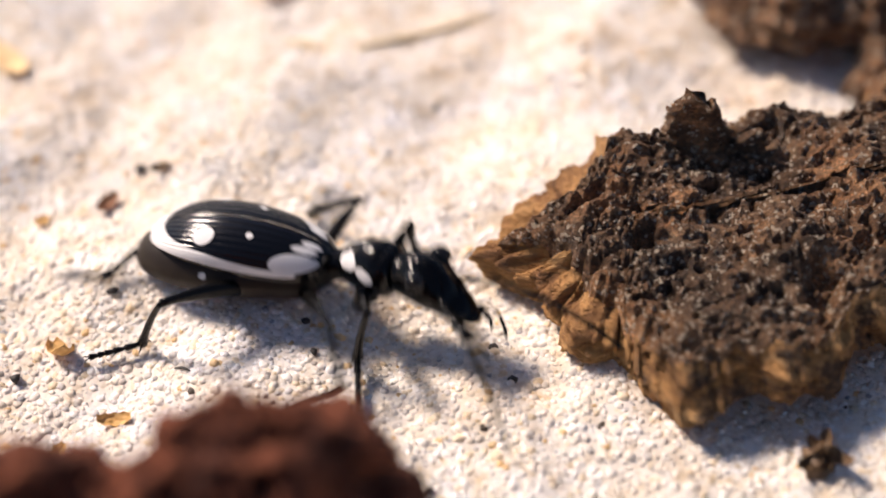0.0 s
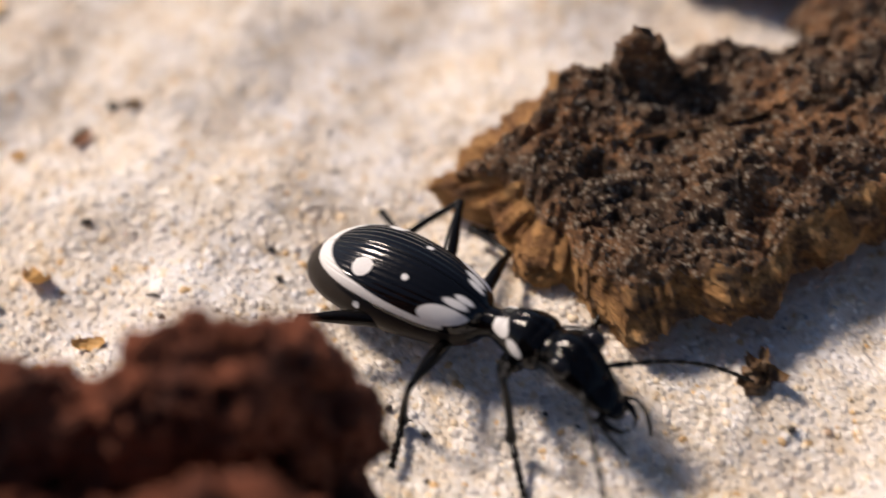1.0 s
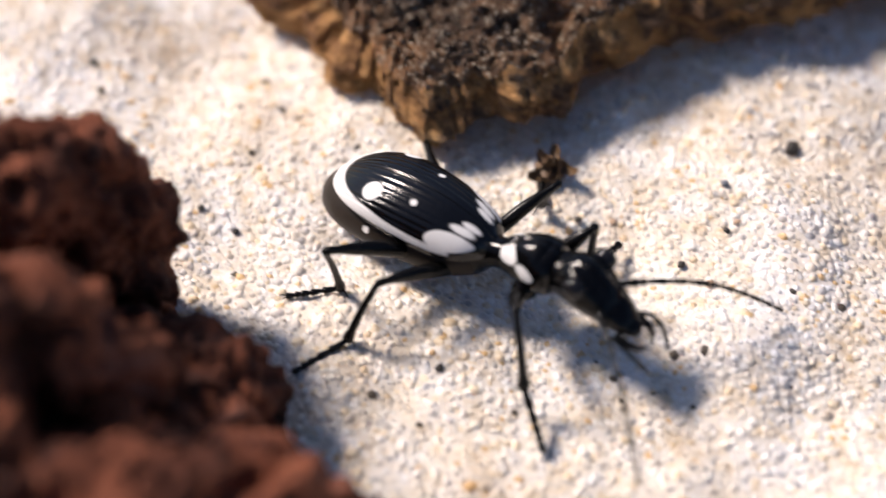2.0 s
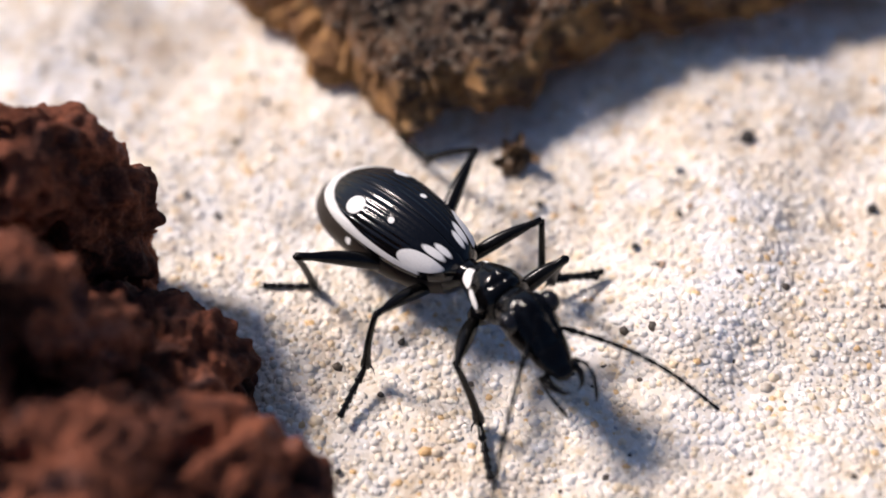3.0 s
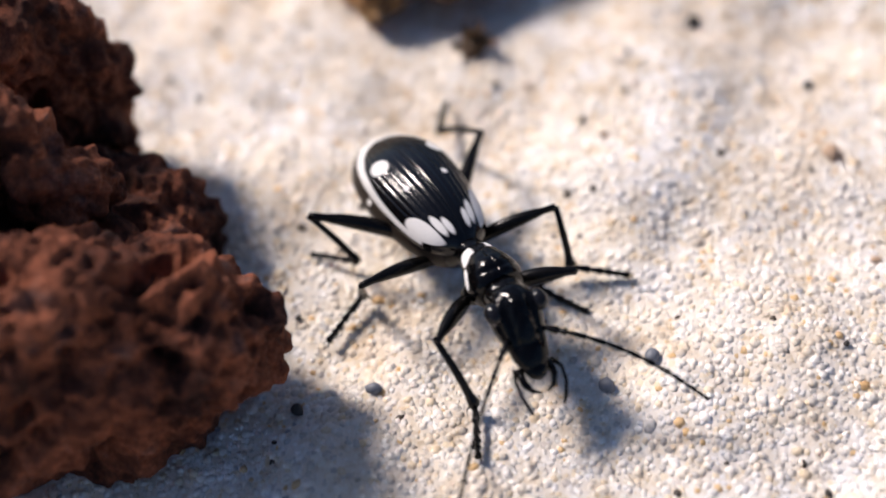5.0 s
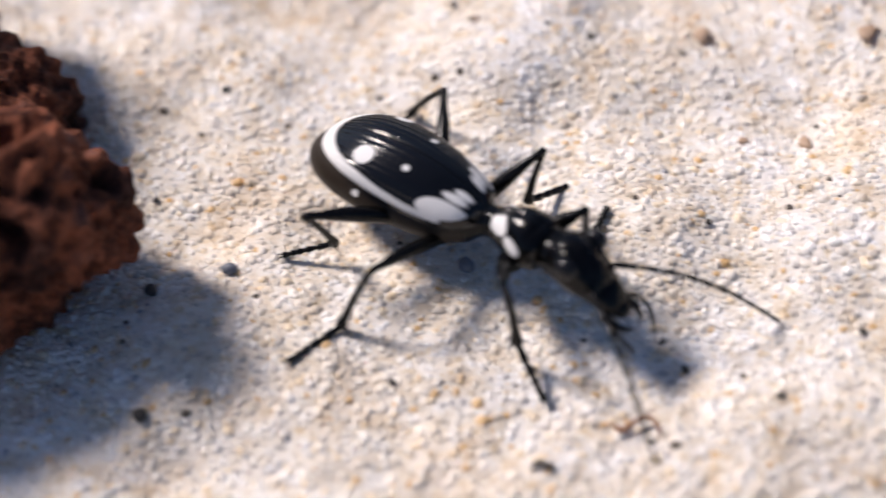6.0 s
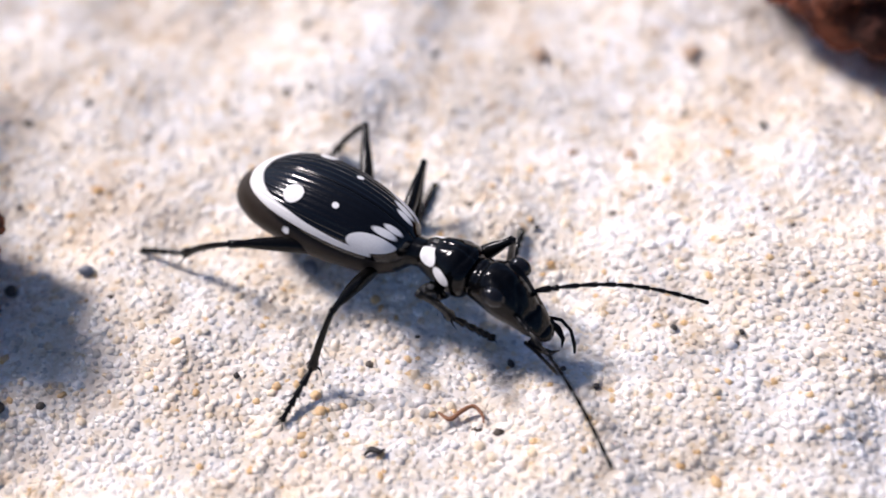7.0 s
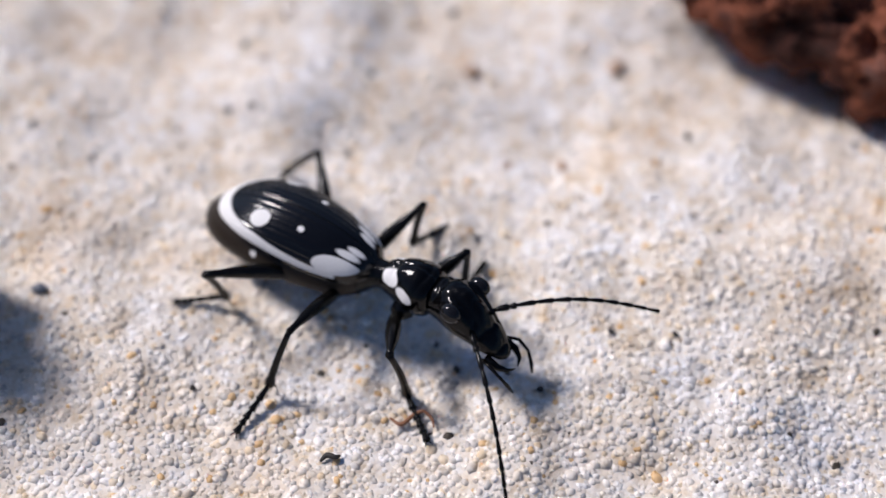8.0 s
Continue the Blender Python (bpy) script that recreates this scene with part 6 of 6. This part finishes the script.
    walk(left_hind[0], [
        (0, aim(-6.6, 1.71, 3.76, -176.62, 11.12)),
        (0.2, aim(-6.6, 1.71, 3.76, 104.02, 23.38)),
        (0.5, aim(-6.6, 1.71, 3.76, 104.29, 27.54)),
        (0.7, aim(-6.6, 1.71, 3.76, 124.98, 9.83)),
        (1, aim(-6.6, 1.71, 3.76, 113.04, 11.73)),
        (1.2, aim(-6.6, 1.71, 3.76, 114.16, 19.63)),
        (1.5, aim(-6.6, 1.71, 3.76, 112.22, 23.9)),
        (1.8, aim(-6.6, 1.71, 3.76, 147.95, 33.96)),
        (2, aim(-6.6, 1.71, 3.76, 140.19, 5.16)),
        (2.2, aim(-6.6, 1.71, 3.76, 104.99, 23.14)),
        (2.5, aim(-6.6, 1.71, 3.76, 109.73, 19.85)),
        (2.75, aim(-6.6, 1.71, 3.76, 114.37, 16.41)),
        (2.85, aim(-6.6, 1.71, 3.76, 116.21, 14.96)),
        (3, aim(-6.6, 1.71, 3.76, 111.96, 18.6)),
        (3.12, aim(-6.6, 1.71, 3.76, 109.62, 20.25)),
        (3.25, aim(-6.6, 1.71, 3.76, 109.64, 20.7)),
        (3.5, aim(-6.6, 1.71, 3.76, 114.8, 16.62)),
        (3.75, aim(-6.6, 1.71, 3.76, 116.68, 17.97)),
        (4, aim(-6.6, 1.71, 3.76, 118.45, 19.51)),
        (4.2, aim(-6.6, 1.71, 3.76, 120.66, 17.18)),
        (4.5, aim(-6.6, 1.71, 3.76, 124.07, 15.29)),
        (4.75, aim(-6.6, 1.71, 3.76, 119.08, 20.83)),
        (5, aim(-6.6, 1.71, 3.76, 132.24, 11.07)),
        (5.3, aim(-6.6, 1.71, 3.76, 122.74, 18.36)),
        (5.5, aim(-6.6, 1.71, 3.76, 128.21, 23.37)),
        (5.8, aim(-6.6, 1.71, 3.76, 118, 34.8)),
        (6, aim(-6.6, 1.71, 3.76, 126.61, 17.34)),
        (6.2, aim(-6.6, 1.71, 3.76, 125.27, 18.86)),
        (6.5, aim(-6.6, 1.71, 3.76, 129.99, 19.5)),
        (6.7, aim(-6.6, 1.71, 3.76, 115.12, 26.4)),
        (7, aim(-6.6, 1.71, 3.76, 125.07, 17.92)),
        (7.2, aim(-6.6, 1.71, 3.76, 134.01, 18.65)),
        (7.5, aim(-6.6, 1.71, 3.76, 133.76, 19.3)),
        (7.75, aim(-6.6, 1.71, 3.76, 132.76, 19.11)),
        (8, aim(-6.6, 1.71, 3.76, 131.82, 18.8))])
    walk(left_hind[1], [
        (0, aim(-18.26, 1.02, 6.06, -140.17, -33.8)),
        (0.2, aim(-9.25, 12.32, 8.48, -154.13, -51.99)),
        (0.5, aim(-9.2, 11.95, 9.27, -157.75, -56.4)),
        (0.7, aim(-13.32, 11.33, 5.79, 154.48, -28.1)),
        (1, aim(-11.16, 12.44, 6.18, -140.99, -37.62)),
        (1.2, aim(-11.19, 11.95, 7.76, -148.68, -52.03)),
        (1.5, aim(-10.71, 11.79, 8.58, -136.07, -32.39)),
        (1.8, aim(-14.97, 6.95, 10.41, 82.74, -58.16)),
        (2, aim(-15.71, 9.31, 4.83, 91.08, -8.97)),
        (2.2, aim(-9.43, 12.29, 8.44, -157.48, -44.72)),
        (2.5, aim(-10.38, 12.26, 7.8, -167.02, -39.8)),
        (2.75, aim(-11.31, 12.12, 7.12, -173.22, -37.19)),
        (2.85, aim(-11.68, 12.03, 6.83, -175.44, -36.36)),
        (3, aim(-10.82, 12.18, 7.56, -166.85, -36.16)),
        (3.12, aim(-10.35, 12.24, 7.88, -159.72, -38.04)),
        (3.25, aim(-10.34, 12.2, 7.97, -149.76, -44.42)),
        (3.5, aim(-11.38, 12.07, 7.17, -122.63, -55.42)),
        (3.75, aim(-11.68, 11.83, 7.43, -125.65, -57.49)),
        (4, aim(-11.95, 11.58, 7.74, -129.45, -57.79)),
        (4.2, aim(-12.4, 11.5, 7.28, -130.82, -52.21)),
        (4.5, aim(-13.03, 11.23, 6.9, -154.57, -38.79)),
        (4.75, aim(-12.01, 11.44, 7.99, -141.53, -53.47)),
        (5, aim(-14.45, 10.37, 6.05, -165.6, -30.22)),
        (5.3, aim(-12.71, 11.22, 7.51, -143.78, -44.35)),
        (5.5, aim(-13.36, 10.3, 8.48, -158.21, -49.7)),
        (5.8, aim(-11.19, 10.35, 10.56, -148.21, -59.79)),
        (6, aim(-13.38, 10.84, 7.31, 176.78, -55.16)),
        (6.2, aim(-13.1, 10.91, 7.61, 178.92, -53.92)),
        (6.5, aim(-13.81, 10.31, 7.73, -173.01, -52.8)),
        (6.7, aim(-11.13, 11.37, 9.05, 162.36, -56.93)),
        (7, aim(-13.11, 10.99, 7.42, 173.26, -59.71)),
        (7.2, aim(-14.44, 9.83, 7.57, 169.25, -58.45)),
        (7.5, aim(-14.37, 9.83, 7.7, 165.32, -56.68)),
        (7.75, aim(-14.24, 9.97, 7.66, 170.54, -55.47)),
        (8, aim(-14.11, 10.12, 7.6, 175.7, -53.96))])
    walk(left_hind[2], [
        (0, aim(-23.14, -3.04, 1.81, 173.66, -11.63)),
        (0.2, aim(-13.48, 10.27, 2.47, -179.11, -6.53)),
        (0.5, aim(-13.12, 10.34, 2.9, -175.78, -6.31)),
        (0.7, aim(-19.4, 14.23, 2.19, -92.98, -0.72)),
        (1, aim(-15.86, 8.63, 1.52, 149.59, -9.76)),
        (1.2, aim(-15.2, 9.5, 1.74, 162.45, -9.93)),
        (1.5, aim(-15.36, 7.32, 4.49, 145.2, 9.55)),
        (1.8, aim(-14.46, 10.95, 3.92, -165.48, 5.72)),
        (2, aim(-15.85, 16.85, 3.64, -118.26, -3.12)),
        (2.2, aim(-14.44, 10.21, 3.06, 176.41, -0.53)),
        (2.5, aim(-16.1, 10.94, 2.91, 177.47, -0.71)),
        (2.75, aim(-17.35, 11.4, 2.51, 177.9, -0.82)),
        (2.85, aim(-17.81, 11.55, 2.3, 178.02, -0.85)),
        (3, aim(-16.82, 10.78, 3.05, 172.47, -4.73)),
        (3.12, aim(-15.99, 10.15, 3.17, 168.14, -6.67)),
        (3.25, aim(-15.05, 9.46, 2.62, 163.63, -7.08)),
        (3.5, aim(-13.72, 8.42, 0.88, 157.86, -5.41)),
        (3.75, aim(-14.08, 8.5, 0.99, 155.94, -5.01)),
        (4, aim(-14.53, 8.44, 1.27, 155.36, -4.45)),
        (4.2, aim(-15.46, 7.96, 1.24, 145.76, -2.85)),
        (4.5, aim(-18.41, 8.67, 2.11, 145.17, -4.78)),
        (4.75, aim(-15.57, 8.61, 1.86, 140.69, -7.85)),
        (5, aim(-20.85, 8.72, 2.2, 140.41, -8.21)),
        (5.3, aim(-17.12, 7.99, 2.17, 135.05, -12.87)),
        (5.5, aim(-17.95, 8.47, 2.66, -125.82, -45.79)),
        (5.8, aim(-14.46, 8.32, 3.95, -134.09, -45.01)),
        (6, aim(-17.73, 11.08, 1.04, -83.83, 0.21)),
        (6.2, aim(-17.6, 11, 1.44, -90.84, -6.83)),
        (6.5, aim(-18.39, 9.75, 1.65, -117.65, -20.75)),
        (6.7, aim(-15.1, 12.63, 2.65, -125.3, -26.68)),
        (7, aim(-16.93, 11.44, 0.83, -95.27, -8.26)),
        (7.2, aim(-18.36, 10.57, 1.06, -90.44, -7.33)),
        (7.5, aim(-18.43, 10.89, 1.31, -90.8, -8.14)),
        (7.75, aim(-18.51, 10.69, 1.37, -91.29, -7.87)),
        (8, aim(-18.59, 10.45, 1.42, -91.81, -7.42))])
    walk(left_antenna, [
        (0, aim(12.57, -0.93, 9.26, -6.71, -10.55)),
        (0.2, aim(12.65, 1.26, 6.77, 33.04, -20.81)),
        (0.5, aim(12.69, -0.22, 7.58, 21.57, -17.44)),
        (0.7, aim(12.58, 1.95, 6.85, 42.87, -24.46)),
        (1, aim(12.74, 0.29, 8.36, 45.39, -24.63)),
        (1.2, aim(12.67, 0.9, 8.7, 50, -18.38)),
        (1.5, aim(12.63, 0.37, 8.78, 46.26, -18.86)),
        (1.8, aim(12.44, 2.6, 8.24, 52.07, -22.62)),
        (2, aim(12.52, 2.17, 8.65, 44.67, -22.62)),
        (2.2, aim(12.59, 0.03, 9.49, 31.73, -20.89)),
        (2.5, aim(12.57, -0.06, 9.49, 30.31, -22.72)),
        (2.75, aim(12.56, -0.11, 9.47, 29.23, -24.3)),
        (2.85, aim(12.56, -0.13, 9.45, 28.81, -24.96)),
        (3, aim(12.55, -0.16, 9.42, 28.17, -25.95)),
        (3.12, aim(12.54, -0.18, 9.39, 27.66, -26.79)),
        (3.25, aim(12.54, -0.22, 9.36, 27.1, -27.68)),
        (3.5, aim(12.53, -0.3, 9.27, 25.94, -29.47)),
        (3.75, aim(12.64, -0.46, 8.59, 55.3, -23.27)),
        (4, aim(12.7, -0.75, 7.94, 79.58, -10.28)),
        (4.2, aim(12.67, -1.08, 7.87, 28.42, -27.35)),
        (4.5, aim(12.69, -0.8, 7.78, 31.67, -24.49)),
        (4.75, aim(12.71, -0.29, 7.73, 35.71, -22.02)),
        (5, aim(12.7, 0.4, 7.71, 40.63, -19.35)),
        (5.3, aim(12.61, 1.39, 7.76, 47.19, -15.95)),
        (5.5, aim(12.41, 2.48, 8, 50.86, -15.79)),
        (5.8, aim(12.34, 2.71, 8.2, 50.03, -19.72)),
        (6, aim(12.53, 1.69, 8.15, 30.28, -19.13)),
        (6.2, aim(12.47, 1.89, 8.06, 46.49, -12.98)),
        (6.5, aim(12.42, 1.69, 8.37, 39.07, -8.52)),
        (6.7, aim(12.51, 1.44, 8.34, 34.07, -6.01)),
        (7, aim(12.58, 1.47, 8.04, 32.37, -3.55)),
        (7.2, aim(12.56, 1.9, 7.89, 35, -2.98)),
        (7.5, aim(12.61, 1.56, 8.38, 36.39, -3.16)),
        (7.75, aim(12.63, 1.43, 8.43, 36.73, -3.38)),
        (8, aim(12.66, 1.25, 8.47, 36.86, -3.68))])
    walk(right_antenna, [
        (0, aim(11.44, -4.46, 9.19, -51.16, -16.21)),
        (0.2, aim(12.26, -2.42, 6.8, -49.78, -32.16)),
        (0.5, aim(11.93, -3.84, 7.58, -66.88, -35.15)),
        (0.7, aim(12.39, -1.74, 6.89, -51.7, -32.57)),
        (1, aim(11.88, -3.3, 8.39, -48.94, -18.01)),
        (1.2, aim(12.08, -2.76, 8.69, -42.84, -8.46)),
        (1.5, aim(12.01, -3.28, 8.75, -49.26, -16.14)),
        (1.8, aim(12.42, -1.1, 8.23, -39.69, -18.52)),
        (2, aim(12.28, -1.52, 8.62, -42.29, -16.86)),
        (2.2, aim(11.73, -3.56, 9.42, -53.69, -16.01)),
        (2.5, aim(11.74, -3.66, 9.44, -56.19, -20.15)),
        (2.75, aim(11.76, -3.72, 9.43, -58.36, -23.68)),
        (2.85, aim(11.77, -3.75, 9.42, -59.27, -25.12)),
        (3, aim(11.78, -3.78, 9.4, -60.68, -27.29)),
        (3.12, aim(11.79, -3.81, 9.37, -61.9, -29.01)),
        (3.25, aim(11.8, -3.84, 9.34, -63.29, -30.87)),
        (3.5, aim(11.81, -3.93, 9.27, -66.29, -34.41)),
        (3.75, aim(11.81, -4.07, 8.58, -106.03, -34.78)),
        (4, aim(11.71, -4.32, 7.94, -140.85, -21.53)),
        (4.2, aim(11.59, -4.62, 7.87, -72.76, -30.09)),
        (4.5, aim(11.71, -4.36, 7.79, -66.91, -30.75)),
        (4.75, aim(11.9, -3.9, 7.73, -60.45, -31.16)),
        (5, aim(12.11, -3.25, 7.71, -52.95, -31.24)),
        (5.3, aim(12.35, -2.3, 7.76, -42.98, -30.83)),
        (5.5, aim(12.51, -1.22, 7.99, -39.08, -30.92)),
        (5.8, aim(12.56, -0.98, 8.2, -42.11, -35.24)),
        (6, aim(12.46, -2.01, 8.15, -33.87, -15.69)),
        (6.2, aim(12.52, -1.81, 8.06, -28.79, -23.03)),
        (6.5, aim(12.49, -2.01, 8.38, -37.94, -25.84)),
        (6.7, aim(12.42, -2.26, 8.35, -44.77, -28.11)),
        (7, aim(12.4, -2.22, 8.04, -23.92, -17.76)),
        (7.2, aim(12.45, -1.79, 7.89, -49.73, -9.29)),
        (7.5, aim(12.29, -2.13, 8.38, -44.86, -26.39)),
        (7.75, aim(12.24, -2.25, 8.42, -44.26, -26.33)),
        (8, aim(12.19, -2.42, 8.45, -43.98, -26.31))])


motions()
